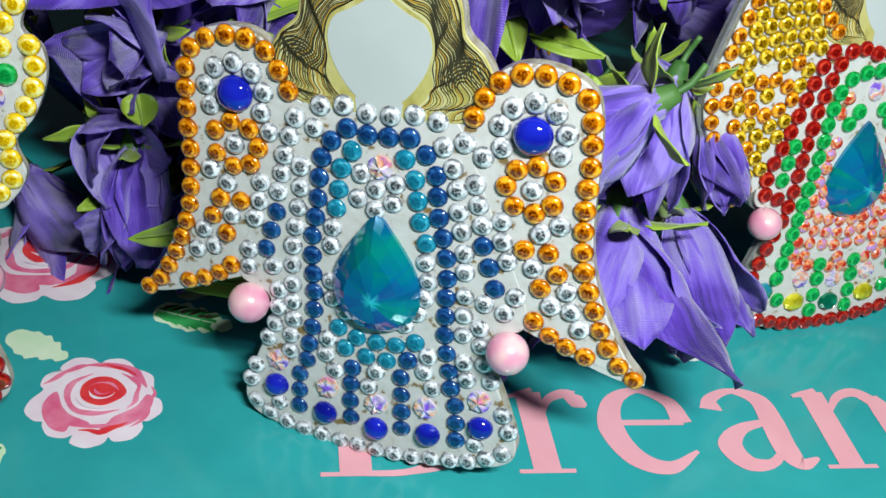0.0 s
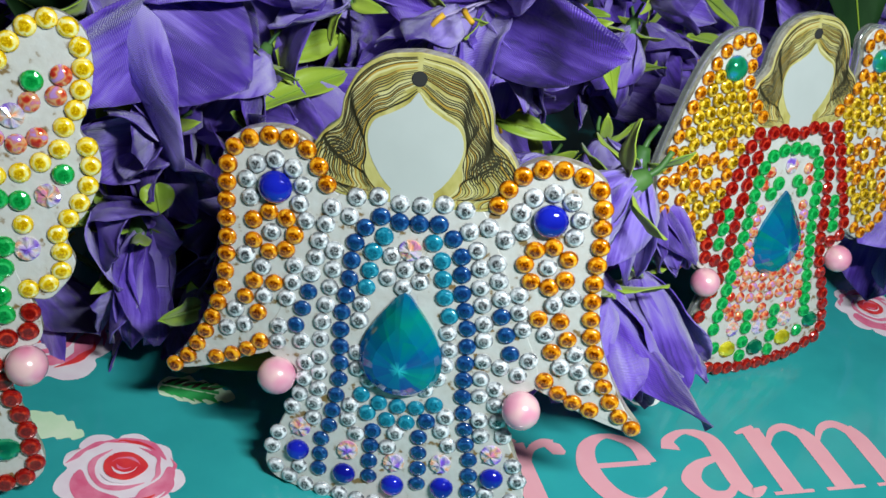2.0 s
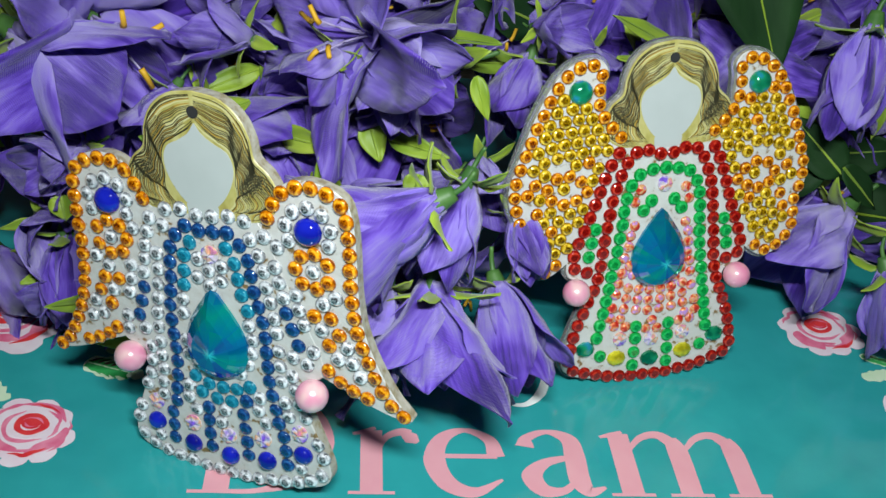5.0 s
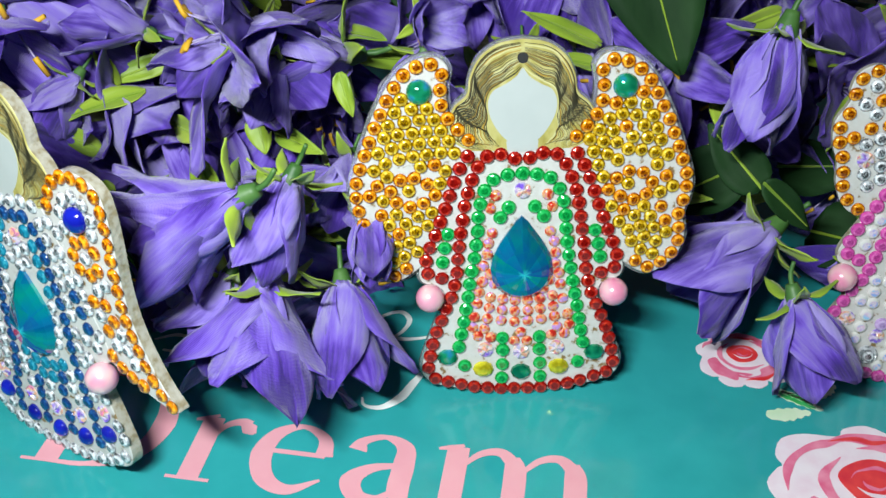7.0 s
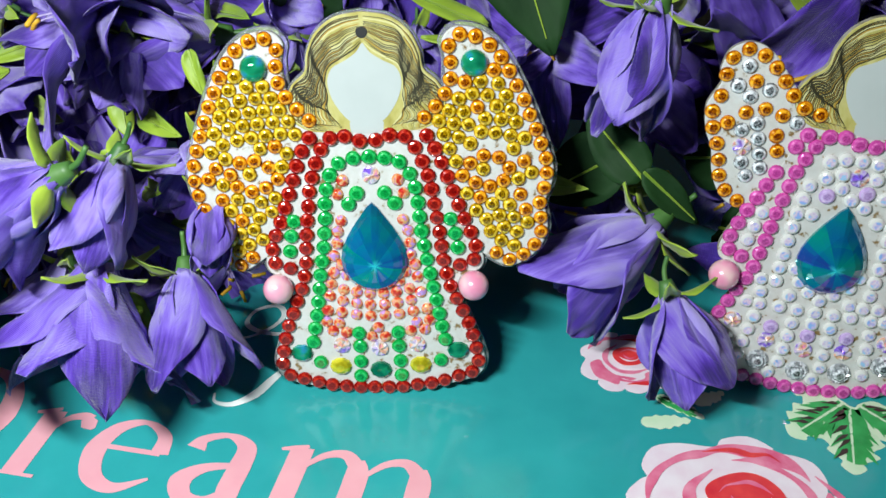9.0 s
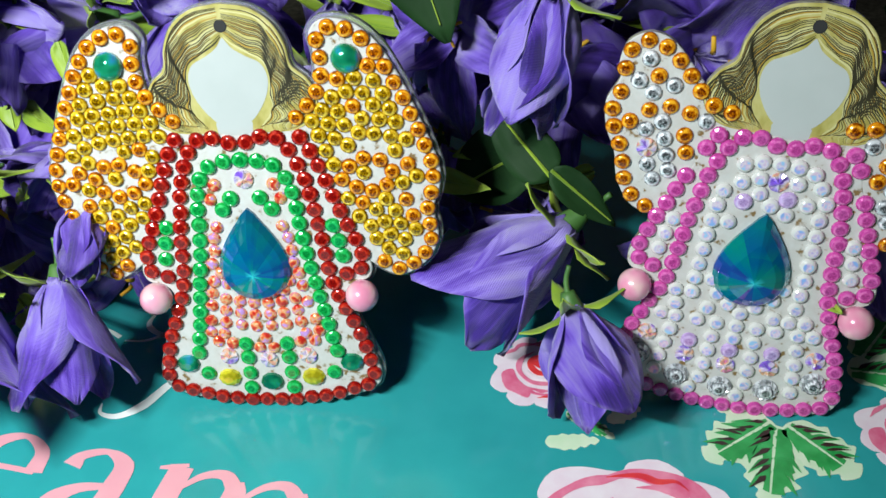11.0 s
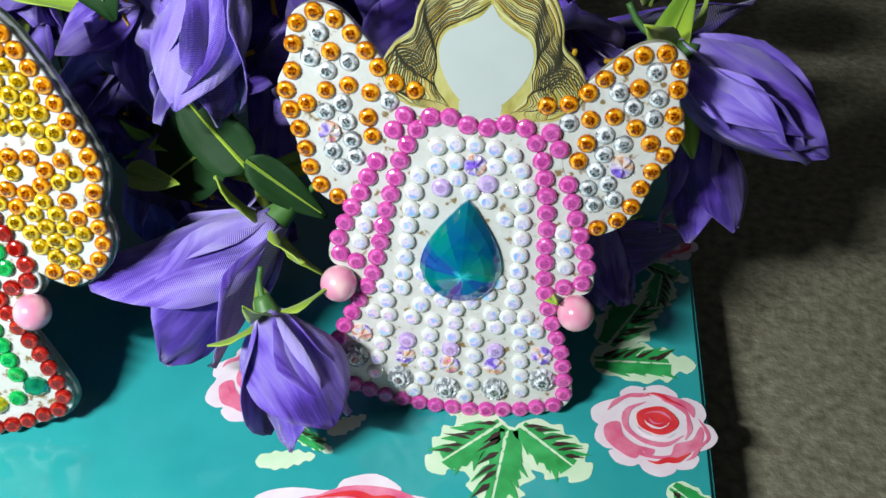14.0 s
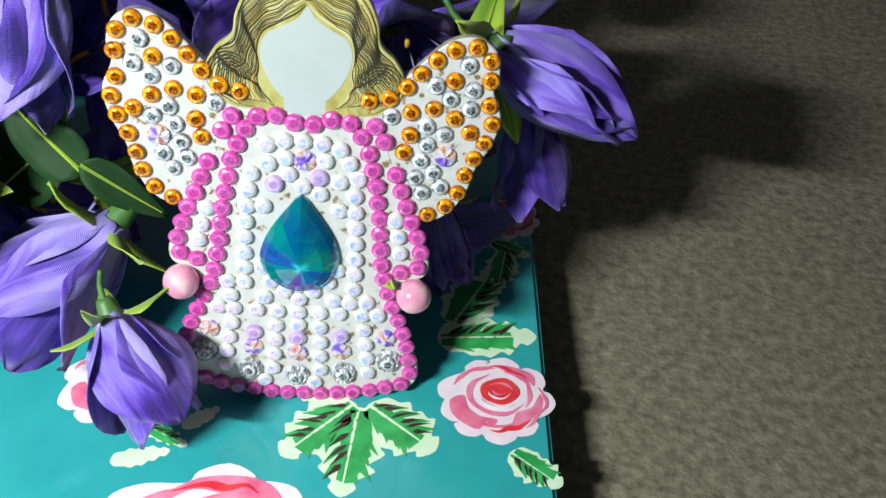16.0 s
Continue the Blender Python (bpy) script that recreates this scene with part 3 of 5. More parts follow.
    for s in (1, -1):
        for k in range(7):
            key = "curl_%d_%d" % (s, k)
            if key not in LOCKS:
                wide, tall = 0.9 + 0.55 * k, 0.8 + 0.62 * k
                line = [Vector((s * (13.6 + 0.12 * k - wide * math.cos(a)), 44.6 + tall * math.sin(a), 0)) for a in [radians(-70 + 15 * i + 9 * k) for i in range(17)]]
                bm = ribbon(bmesh.new(), scaled(line), [0.05 * MM, 0.24 * MM, 0.36 * MM, 0.2 * MM, 0.03 * MM], 0.05 * MM, 0.06 * MM)
                LOCKS[key] = mesh_of("curl", bm, M["hair_dark"])
            put("curl", LOCKS[key], ob)
    # plate is left uncut: a dark disc on it gives the hole's shade
    bm = bmesh.new()
    bmesh.ops.create_cone(bm, cap_ends=True, segments=20, radius1=1.35 * MM, radius2=1.35 * MM, depth=0.12 * MM, matrix=Matrix.Translation((0, 61.2 * MM, 0.13 * MM)))
    part("hole_shade_disc", bm, M["hole"], ob, "dark round disc standing in for the shade of the hanging hole")
    st = Setter(ob)
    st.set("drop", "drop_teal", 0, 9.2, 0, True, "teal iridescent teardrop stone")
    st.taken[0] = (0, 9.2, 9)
    st.both("pearl", "pearl", 24.2, -1.0, 1.6, True)
    return st, body, wings


def round_wing_stones(st, body, wings):
    st.both("large_cabochon", "cobalt", 25.1, 38.3)
    st.row([(15.5, 40.0), (17.6, 44.0), (20.4, 46.8), (24.4, 48.0), (29.6, 47.2), (33.0, 44.8), (34.0, 41.0), (34.4, 35.0), (34.4, 25.0), (35.4, 16.4), (38.2, 8.0), (42.2, 0.6), (45.6, -2.6)], "amber", mirror=True)
    st.row([(44.0, -1.2), (37.0, 0.3), (31.5, 2.6), (28.0, 5.4)], "amber", mirror=True)
    ring = [(25.6 + 4.1 * math.cos(a), 29.2 + 4.1 * math.sin(a)) for a in [radians(x) for x in range(-150, 151, 30)]]
    st.row([(-x + 51.2, y) for x, y in ring], "amber", mirror=True, pitch=3.82)
    st.both("gem", "clear", 25.6, 29.2)
    ring = [(25.1 + 5.3 * math.cos(radians(x)), 38.3 + 5.3 * math.sin(radians(x))) for x in range(-70, 251, 20)]
    st.row(ring, "clear", mirror=True, pitch=3.82)
    st.row([(25.2, 18.6), (29.0, 18.8), (31.0, 15.2), (28.4, 11.8)], "amber", mirror=True, pitch=3.92)
    # dress
    st.set("star", "star", 0.5, 29.2)
    st.row([(-13.6, -12.0), (-12.0, 0.0), (-12.0, 8.0), (-11.8, 15.0), (-10.6, 22.0), (-10.0, 29.0), (-7.8, 32.8), (-4.4, 35.4), (0, 34.0), (4.4, 35.4), (7.8, 32.8), (10.0, 29.0), (10.6, 22.0), (12.2, 15.0), (12.6, 8.0), (12.6, 0.0), (14.2, -12.0)], "navy")
    st.row([(4.6, 31.2), (6.4, 27.8), (6.9, 24.2), (7.3, 20.8), (8.6, 16.6)], "aqua", mirror=True, pitch=3.76)
    st.row([(-3.9, 24.6), (-1.6, 26.0), (1.6, 26.0), (3.9, 24.6)], "clear", pitch=3.49)
    st.row([(18.4, 17.8), (19.6, 14.2), (20.8, 10.2)], "navy", mirror=True)
    st.row([(-24.6, -24.0), (-20.0, -27.0), (-12.0, -28.8), (0, -29.8), (12.0, -28.8), (20.0, -27.0), (24.6, -24.0)], "clear")
    for x, y in ((-20.1, -19.2), (-10.2, -23.4), (0, -24.6), (10.2, -23.4), (20.1, -19.2)):
        st.set("cabochon", "cobalt", x, y)
    for x, y in ((-19.6, -13.4), (-9.6, -17.4), (0, -18.8), (9.6, -17.4), (19.6, -13.4)):
        st.set("star", "star", x, y)
    st.row([(-10.0, -1.0), (-6.0, -4.4), (0, -5.2), (6.0, -4.4), (10.0, -1.0)], "aqua", pitch=3.82)
    st.row([(-9.0, -5.0), (-5.0, -8.2), (0, -8.8), (5.0, -8.2), (9.0, -5.0)], "aqua", pitch=3.92, other="navy", chance=0.4)
    for s in (-15.3, -5.0, 5.0, 15.3):
        st.row([(s * 0.92, -8.0), (s, -17.0), (s * 1.03, -27.0)], "navy")
    st.row([(-25.4, -19.0), (-23.0, -12.6), (-19.6, -4.4), (-18.8, 2.0)], "clear")
    st.row([(25.4, -19.0), (23.0, -12.6), (19.6, -4.4), (18.8, 2.0)], "clear")
    st.row([(16.0, 0.0), (15.8, 8.0), (15.2, 15.0), (14.0, 22.0), (13.4, 29.0), (11.0, 34.4)], "clear", mirror=True)
    st.row([(-10.0, 38.4), (-5.6, 39.0), (0, 37.8), (5.6, 39.0), (10.0, 38.4)], "clear")
    st.row([(22.4, 8.0), (18.0, 21.6), (16.8, 28.0), (14.4, 35.6)], "clear", mirror=True)
    st.fill(body, "clear", gap=1.12)
    for w in wings:
        st.fill(w, "clear", margin=1.5, gap=1.16)


def red_dress_stones(st, body):
    st.set("star", "star", 0.2, 27.6)
    st.row([(-25.2, -22.6), (-23.6, -14.6), (-20.4, -6.0), (-17.4, 2.4), (-15.6, 17.6), (-13.6, 28.2), (-10.4, 35.2), (-7.0, 37.6), (-3.4, 36.4), (0, 35.9), (3.4, 36.4), (7.0, 37.6), (10.4, 35.2), (13.6, 28.2), (15.6, 17.6), (17.4, 2.4), (20.4, -6.0), (23.6, -14.6), (25.2, -22.6)], "red")
    st.row([(-23.4, -25.8), (-13.0, -28.8), (0, -29.9), (13.0, -28.8), (23.4, -25.8)], "red")
    st.row([(10.9, 39.4), (14.9, 35.6), (17.9, 28.2), (20.6, 20.6), (23.0, 14.4), (24.9, 9.2), (24.6, 5.6), (21.0, 4.0)], "red", mirror=True)
    for x, y in ((19.0, 16.2), (19.9, 12.4), (20.6, 8.6)):
        st.both("gem", "green", x, y, force=True)
    st.row([(-16.8, -16.4), (-14.9, -6.0), (-12.0, 11.6), (-10.7, 24.2), (-8.0, 30.2), (-3.0, 31.9), (3.0, 31.9), (8.0, 30.2), (10.7, 24.2), (12.0, 11.6), (14.9, -6.0), (16.8, -16.4)], "green")
    st.row([(-5.6, 20.4), (-2.4, 23.8), (2.4, 23.8), (5.6, 20.4)], "green", pitch=3.71)
    st.row([(4.6, 29.2), (7.0, 25.6), (8.6, 20.0), (8.9, 15.6)], "orange_ab", mirror=True, kind="small", pitch=3.49)
    for k, (x, y) in enumerate(((-20.0, -19.6), (-10.3, -23.6), (0, -24.8), (10.3, -23.6), (20.0, -19.6))):
        st.set("oval", ("emerald", "olive", "emerald", "olive", "emerald")[k], x, y)
    for x, y in ((-19.0, -13.4), (-9.6, -17.6), (0, -18.6), (9.6, -17.6), (19.0, -13.4)):
        st.set("star", "star", x, y)
    for s in (-15.4, -5.1, 5.1, 15.4):
        st.row([(s * 0.97, -18.0), (s, -22.0), (s * 1.03, -26.4)], "green")
    st.both("gem", "green", 5.0, -14.2)
    inner_skirt = curve([(-9.5, 16), (-12.5, 2), (-15.5, -15), (15.5, -15), (12.5, 2), (9.5, 16)], 2, True)
    for k in range(5):
        y = -3.4 - 3.1 * k
        st.row([(-11.5 - 0.5 * k, y + 1.8), (0, y), (11.5 + 0.5 * k, y + 1.8)], "orange_ab", kind="small", pitch=3.43)
    st.fill(inner_skirt, "orange_ab", "small", 0.2, gap=1.14)


def tall_wing_stones(st, body, wings):
    st.both("large_cabochon", "emerald", 25.3, 53.6)
    st.row([(13.4, 41.2), (18.4, 46.6), (20.2, 52.0), (19.6, 57.4), (22.0, 60.2), (26.8, 59.2), (30.8, 55.6), (34.4, 49.4), (37.6, 42.4), (41.8, 30.4), (41.6, 24.0), (40.4, 19.2), (41.0, 13.0), (38.6, 8.0), (33.6, 5.0), (30.0, 7.0)], "amber", mirror=True)
    st.row([(22.0, 27.0), (26.0, 24.6), (30.0, 24.2), (33.4, 27.4), (31.0, 31.0), (26.6, 31.6), (24.0, 30.0)], "amber", mirror=True, pitch=3.82)
    st.row([(36.6, 30.0), (35.2, 25.0), (37.0, 18.0)], "amber", mirror=True, pitch=3.82)
    red_dress_stones(st, body)
    for w in wings:
        st.fill(w, "gold", margin=1.5, other="amber", chance=0.10, gap=1.0)


def fanned_wing_stones(st, body, wings):
    st.row([(12.2, 41.6), (17.0, 43.0), (21.8, 48.2), (26.6, 52.6), (31.2, 53.9), (34.2, 51.6), (34.8, 47.6)], "amber", mirror=True, pitch=3.92)
    st.row([(35.0, 42.6), (36.0, 39.4), (35.0, 34.6), (32.6, 29.8), (31.0, 23.6), (28.2, 19.6), (25.4, 18.0)], "amber", mirror=True, pitch=3.82)
    st.row([(32.0, 36.6), (28.4, 39.6), (24.2, 41.0), (20.2, 40.0)], "amber", mirror=True, pitch=3.82)
    st.both("gem", "amber", 28.0, 47.0)
    st.both("gem", "amber", 20.4, 35.2)
    st.both("gem", "amber", 19.4, 31.6)
    st.both("star", "star", 31.4, 46.2)
    st.both("star", "star", 27.6, 31.4)
    # dress
    st.set("star", "star", 0.4, 28.2)
    st.row([(-5.6, 22.6), (-2.4, 25.0), (2.4, 25.0), (5.6, 22.6)], "lilac", pitch=3.60)
    st.row([(-25.2, -22.6), (-23.6, -14.6), (-20.4, -6.0), (-17.4, 2.4), (-15.6, 17.6), (-13.6, 28.2), (-10.4, 35.2), (-7.0, 37.6), (-3.4, 36.4), (0, 35.9), (3.4, 36.4), (7.0, 37.6), (10.4, 35.2), (13.6, 28.2), (15.6, 17.6), (17.4, 2.4), (20.4, -6.0), (23.6, -14.6), (25.2, -22.6)], "magenta")
    st.row([(-23.4, -25.8), (-13.0, -28.8), (0, -29.9), (13.0, -28.8), (23.4, -25.8)], "magenta")
    st.row([(10.9, 39.2), (14.5, 35.4), (17.8, 28.2), (20.6, 20.6), (23.0, 14.4), (24.9, 9.2), (24.6, 5.6), (21.0, 4.0)], "magenta", mirror=True)
    for x, y in ((19.0, 16.2), (19.9, 12.4), (20.6, 8.6)):
        st.both("gem", "white_ab", x, y, force=True)
    for k, (x, y) in enumerate(((-20.0, -19.6), (-10.3, -23.6), (0, -24.8), (10.3, -23.6), (20.0, -19.6))):
        st.set("beaded", "clear", x, y)
    for x, y in ((-19.0, -13.4), (-9.6, -17.6), (0, -18.6), (9.6, -17.6), (19.0, -13.4)):
        st.set("star", "star", x, y)
        st.set("gem", "lilac", x * 0.97, y + 4.0)
    for c in (0, 10.2, 20.0):
        st.row([(c * 0.72, -4.4), (c * 0.86, -7.8), (c * 0.92, -11.2)], "white_ab", mirror=bool(c))
    st.row([(7.6, 17.6), (7.9, 21.2), (6.8, 27.0)], "white_ab", mirror=True)
    for s in (-15.4, -5.1, 5.1, 15.4):
        st.row([(s * 0.85, -4.0), (s * 0.94, -14.0), (s, -20.0), (s * 1.03, -26.8)], "white_ab")
    st.row([(-12.0, -12.0), (-11.4, 0.0), (-11.2, 12.0), (-10.2, 24.0), (-7.6, 30.8), (0, 32.4), (7.6, 30.8), (10.2, 24.0), (11.2, 12.0), (11.4, 0.0), (12.0, -12.0)], "white_ab")
    st.fill(body, "white_ab", margin=1.8, gap=1.16)
    for w in wings:
        st.fill(w, "clear", margin=1.5, gap=1.2)


def scalloped_wing_stones(st, body, wings):
    st.row([(13.6, 41.6), (17.6, 49.4), (22.6, 58.0), (27.8, 61.6), (32.2, 59.4), (33.6, 54.0), (32.8, 48.0), (30.6, 43.6)], "yellow", mirror=True)
    st.row([(34.4, 40.4), (34.8, 35.0), (32.4, 28.6), (29.5, 24.4), (30.4, 18.8), (28.8, 15.2), (24.6, 13.6)], "yellow", mirror=True)
    st.row([(19.8, 34.6), (24.8, 35.6), (29.8, 39.8)], "yellow", mirror=True)
    st.row([(17.6, 25.4), (22.6, 25.6), (27.0, 26.4)], "yellow", mirror=True)
    st.both("large_cabochon", "olive", 26.8, 56.2)
    for x, y in ((22.4, 45.2), (28.0, 31.4), (24.6, 21.4)):
        st.both("star", "star", x, y)
    for x, y in ((25.6, 51.2), (22.2, 52.6), (21.0, 49.4), (30.4, 35.4), (23.6, 30.2), (20.0, 30.4), (20.8, 21.8), (20.6, 17.6)):
        st.both("gem", "green", x, y)
    for x, y in ((30.2, 52.4), (29.4, 48.8), (25.2, 47.6), (28.4, 45.0), (26.4, 41.6), (23.0, 40.2), (19.6, 41.2), (18.2, 37.8)):
        st.both("gem", "orange_ab", x, y)
    red_dress_stones(st, body)


# ---- petals, flowers, leaves ----
def blade(length, width, curl=0.0, cup=0.0, wave=0.0, seed=0, nu=10, nv=6, blunt=0.75, thick=0.25, crease=1.0):
    """A petal or leaf along +x, pointed at its tip, bent up by curl and hollow by cup. Millimetres."""
    bm = bmesh.new()
    r = random.Random(seed)
    ph = r.uniform(0, 6)
    grid = []
    for i in range(nu + 1):
        s = i / nu
        w = width / 2 * (math.sin(math.pi * min(1, 0.06 + 0.94 * s ** blunt)) ** 0.75) if s < 1 else 0.02 * width
        w = max(w, 0.03 * width)
        line = []
        for j in range(nv + 1):
            v = j / nv * 2 - 1
            z = curl * s * s + cup * width * 0.5 * v * v * math.sin(math.pi * min(1, s + 0.1)) + wave * math.sin(9 * s + ph + 2 * v) * abs(v) - 0.8 * crease * math.exp(-(v * 5) ** 2) + crease * 0.45 * math.sin(6.5 * v + ph + 1.5 * s) * math.sin(math.pi * s) ** 0.5
            z += wave * 0.8 * noise.noise(Vector((length * s * 0.16, w * v * 0.22, seed * 3.7))) * min(1, 3 * s)
            line.append(bm.verts.new((length * s * MM, (w * v + wave * 0.4 * math.sin(5 * s + ph)) * MM, z * MM)))
        grid.append(line)
    for a, b in zip(grid, grid[1:]):
        for j in range(nv):
            bm.faces.new((a[j], b[j], b[j + 1], a[j + 1]))
    bmesh.ops.recalc_face_normals(bm, faces=bm.faces)
    bmesh.ops.solidify(bm, geom=bm.faces[:], thickness=thick * MM)
    return bm


PETALS = {}


def petal_mesh(kind, k, pale):
    key = (kind, k, pale)
    if key not in PETALS:
        if kind == "open":
            bm = blade(32 + 3 * (k % 3), 20 + 3 * (k % 2), -9 - 6 * (k % 3), 0.34, 1.7, k, 12, 8, blunt=1.0)
        elif kind == "frilled":
            bm = blade(30 + 3 * (k % 4), 17 + 1.5 * (k % 3), -4 - 3 * (k % 3), 0.5, 1.5, 120 + k, 12, 8, 1.0)
        elif kind == "broad":
            bm = blade(33 + 2 * (k % 3), 25 + 2 * (k % 2), 1.5, 0.42, 0.9, 80 + k, 12, 8, 1.12)
        else:
            bm = blade(33 + 2 * (k % 3), 19 + (k % 2), 3.0, 0.50, 1.1, 50 + k, blunt=1.0)
        PETALS[key] = mesh_of("petal_" + kind, bm, M["petal_pale" if pale else "petal"], True)
    return PETALS[key]


def shared(name, make, mat, smooth_shade=True):
    if name not in PETALS:
        PETALS[name] = mesh_of(name, make(), mat, smooth_shade)
    return PETALS[name]


def towards(at, way, spin=0.0, scale=1.0):
    """A pose whose +z points along way."""
    q = Vector(way).to_track_quat("Z", "Y").to_matrix().to_4x4()
    return Matrix.Translation(at) @ q @ pose(0, 0, 0, 0, 0, spin) @ Matrix.Scale(scale, 4)


def filament_bm():
    return tube(bmesh.new(), curve([(0, 0, 0), (2 * MM, 0, 8 * MM), (6 * MM, 0, 16 * MM)], 4), [0.35 * MM, 0.25 * MM], 5)


def anther_bm():
    return tube(bmesh.new(), [Vector((5.0 * MM, 0, 15.6 * MM)), Vector((6.2 * MM, 0, 16.4 * MM)), Vector((9.6 * MM, 0, 17.4 * MM))], [0.75 * MM, 0.6 * MM], 6)


def open_flower(at, way, spin=0, scale=1.0, pale=False, spread=38, label="purple satin lily flower, fully open, among the others"):
    ob = thing("lily_flower", label, "artificial flower", "purple flowers", towards(at, way, spin, scale))
    for k in range(6):
        lift = spread + (8 if k % 2 else -6) + rnd.uniform(-8, 8)
        m = pose(0, 0, 0, 0, 0, 60 * k + rnd.uniform(-9, 9)) @ pose(0, 0, (0.6 if k % 2 else 0) * MM, 0, -lift, 0) @ pose(1.5 * MM, 0, 0, rnd.uniform(-14, 14), 0, 0)
        put("petal", petal_mesh("open", rnd.randrange(6), pale if k % 3 else not pale and rnd.random() < 0.4), ob, m)
    for k in range(4):
        m = pose(0, 0, 0, 0, 0, 90 * k + rnd.uniform(-25, 25)) @ pose(0, 0, 0, 0, rnd.uniform(-8, 14), 0)
        f = put("stamen", shared("filament", filament_bm, M["filament"]), ob, m)
        put("anther", shared("anther", anther_bm, M["anther"]), f, None, "yellow anther")
    bm = tube(bmesh.new(), [Vector((0, 0, 1 * MM)), Vector((0, 0, -5 * MM)), Vector((0, 0, -12 * MM))], [1.2 * MM, 0.8 * MM], 8)
    part("stem", bm, M["stem"], ob)
    return ob


def sepal_bm():
    return blade(13.5, 5.6, -4, 0.3, 0.4, 9, 6, 4, crease=0.4)


def bud_flower(at, tip, spin=0, scale=1.0, pale=False, gape=6, petals=6, label="half-closed purple satin flower with green sepals"):
    at, tip = Vector(at), Vector(tip)
    scale = scale * (tip - at).length / (36 * MM)
    ob = thing("bell_flower", label, "artificial flower", "purple flowers", towards(at, tip - at, spin, scale))
    for k in range(petals):
        m = pose(0, 0, 0, 0, 0, 360 / petals * k + rnd.uniform(-10, 10)) @ pose(0, 0, 0, 0, -(90 - gape - 10 - 8 * (k % 2) - rnd.uniform(0, 6)), 0) @ pose(1 * MM, 0, -2.2 * MM, rnd.uniform(-10, 10), 0, 0)
        put("petal", petal_mesh("broad" if petals < 6 else "bell" if petals < 7 else "frilled", rnd.randrange(5), pale if k % 2 else rnd.random() < 0.3), ob, m)
    if petals > 6:
        for k in range(3):
            f = put("stamen", shared("filament", filament_bm, M["filament"]), ob, pose(0, 0, 0, 0, 0, 120 * k + rnd.uniform(-30, 30)) @ Matrix.Diagonal((1, 1, rnd.uniform(1.2, 1.4), 1)))
            put("anther", shared("anther", anther_bm, M["anther"]), f, None, "yellow anther")
    put("calyx", shared("calyx", lambda: tube(bmesh.new(), curve([(0, 0, -4 * MM), (0, 0, 0), (0, 0, 5 * MM)], 3), [2.0 * MM, 4.2 * MM], 9), M["stem"]), ob)
    for k in range(4):
        m = pose(0, 0, 1.0 * MM, 0, 0, 90 * k + rnd.uniform(-20, 20)) @ pose(0, 0, 0, 0, -rnd.uniform(-12, 28), 0) @ pose(2.8 * MM, 0, 0)
        put("sepal", shared("sepal", sepal_bm, M["sepal"]), ob, m)
    put("stem", shared("bud_stem", lambda: tube(bmesh.new(), curve([(0, 0, -3 * MM), (0.6 * MM, 0, -7 * MM), (2.5 * MM, 1 * MM, -11 * MM)], 4), [0.9 * MM, 0.7 * MM], 7), M["stem"]), ob)
    return ob


def leaf(at, tip, width=20, spin=0, light=False):
    at, tip = Vector(at), Vector(tip)
    d = tip - at
    label = "small yellow-green fabric leaf" if light else "large dark green fabric leaf with a midrib"
    xa = d.normalized()
    za = Vector((0.1, -0.8, 0.55))
    za = (za - xa * za.dot(xa)).normalized()
    ya = za.cross(xa)
    base = Matrix((xa, ya, za)).transposed().to_4x4()
    base = Matrix.Translation(at) @ base @ pose(0, 0, 0, spin - 40, 0, 0)
    ob = thing("leaf", label, "artificial leaf", "leaves in the bouquet", base)
    n = d.length / MM
    part("leaf_blade", blade(n, width, -0.08 * n, 0.25, 0.5, int(n), 12, 6, 0.7, crease=0.4), M["sepal" if light else "leaf"], ob, smooth_shade=True)
    part("midrib", tube(bmesh.new(), [Vector((0, 0, 0.2 * MM)), Vector((n * 0.5 * MM, 0, (-0.02 * n + 0.1) * MM)), Vector((n * 0.92 * MM, 0, (-0.068 * n + 0.1) * MM))], [0.5 * MM, 0.15 * MM], 5), M["sepal"], ob)
    return ob


# ---- the room: carpet, walls, ceiling ----
FLOOR = -0.015


def cuboid(x0, x1, y0, y1, z0, z1, bevel=0.0):
    bm = bmesh.new()
    bmesh.ops.create_cube(bm, size=1, matrix=Matrix.Translation(((x0 + x1) / 2, (y0 + y1) / 2, (z0 + z1) / 2)) @ Matrix.Diagonal((x1 - x0, y1 - y0, z1 - z0, 1)))
    if bevel:
        bmesh.ops.bevel(bm, geom=bm.edges[:], offset=bevel, segments=3, affect="EDGES")
    return bm


def setting(name, bm, mat, label):
    return tagged(new(name, mesh_of(name, bm, mat)), label, name.split("_")[0], kind="structure")


bm = bmesh.new()
bmesh.ops.create_grid(bm, x_segments=120, y_segments=120, size=1.0)
for v in bm.verts:
    far = max(abs(v.co.x), abs(v.co.y))
    if far > 0.99:
        v.co.x, v.co.y = v.co.x * 60, v.co.y * 60
    v.co.z = FLOOR + (0.0015 * noise.noise(v.co * 60) if far < 0.99 else 0)
carpet = setting("floor", bm, M["carpet"], "beige short-pile carpet running off into the dark")
# ---- the printed keepsake box ----
box = thing("keepsake_box", "shallow teal lacquered box printed with roses and lettering", "box", m=BOX)
BX0, BX1, BY0, BY1 = -0.17, 0.3425, 0.02, 0.40
part("lid", cuboid(BX0, BX1, BY0, BY1, -0.004, 0.0, 0.0010), M["teal"], box, "glossy teal printed lid")
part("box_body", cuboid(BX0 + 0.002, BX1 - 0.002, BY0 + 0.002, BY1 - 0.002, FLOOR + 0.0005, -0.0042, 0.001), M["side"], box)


def on_box(x, y):
    p = BOX.inverted() @ Vector((x * MM, y * MM, 0))
    return p


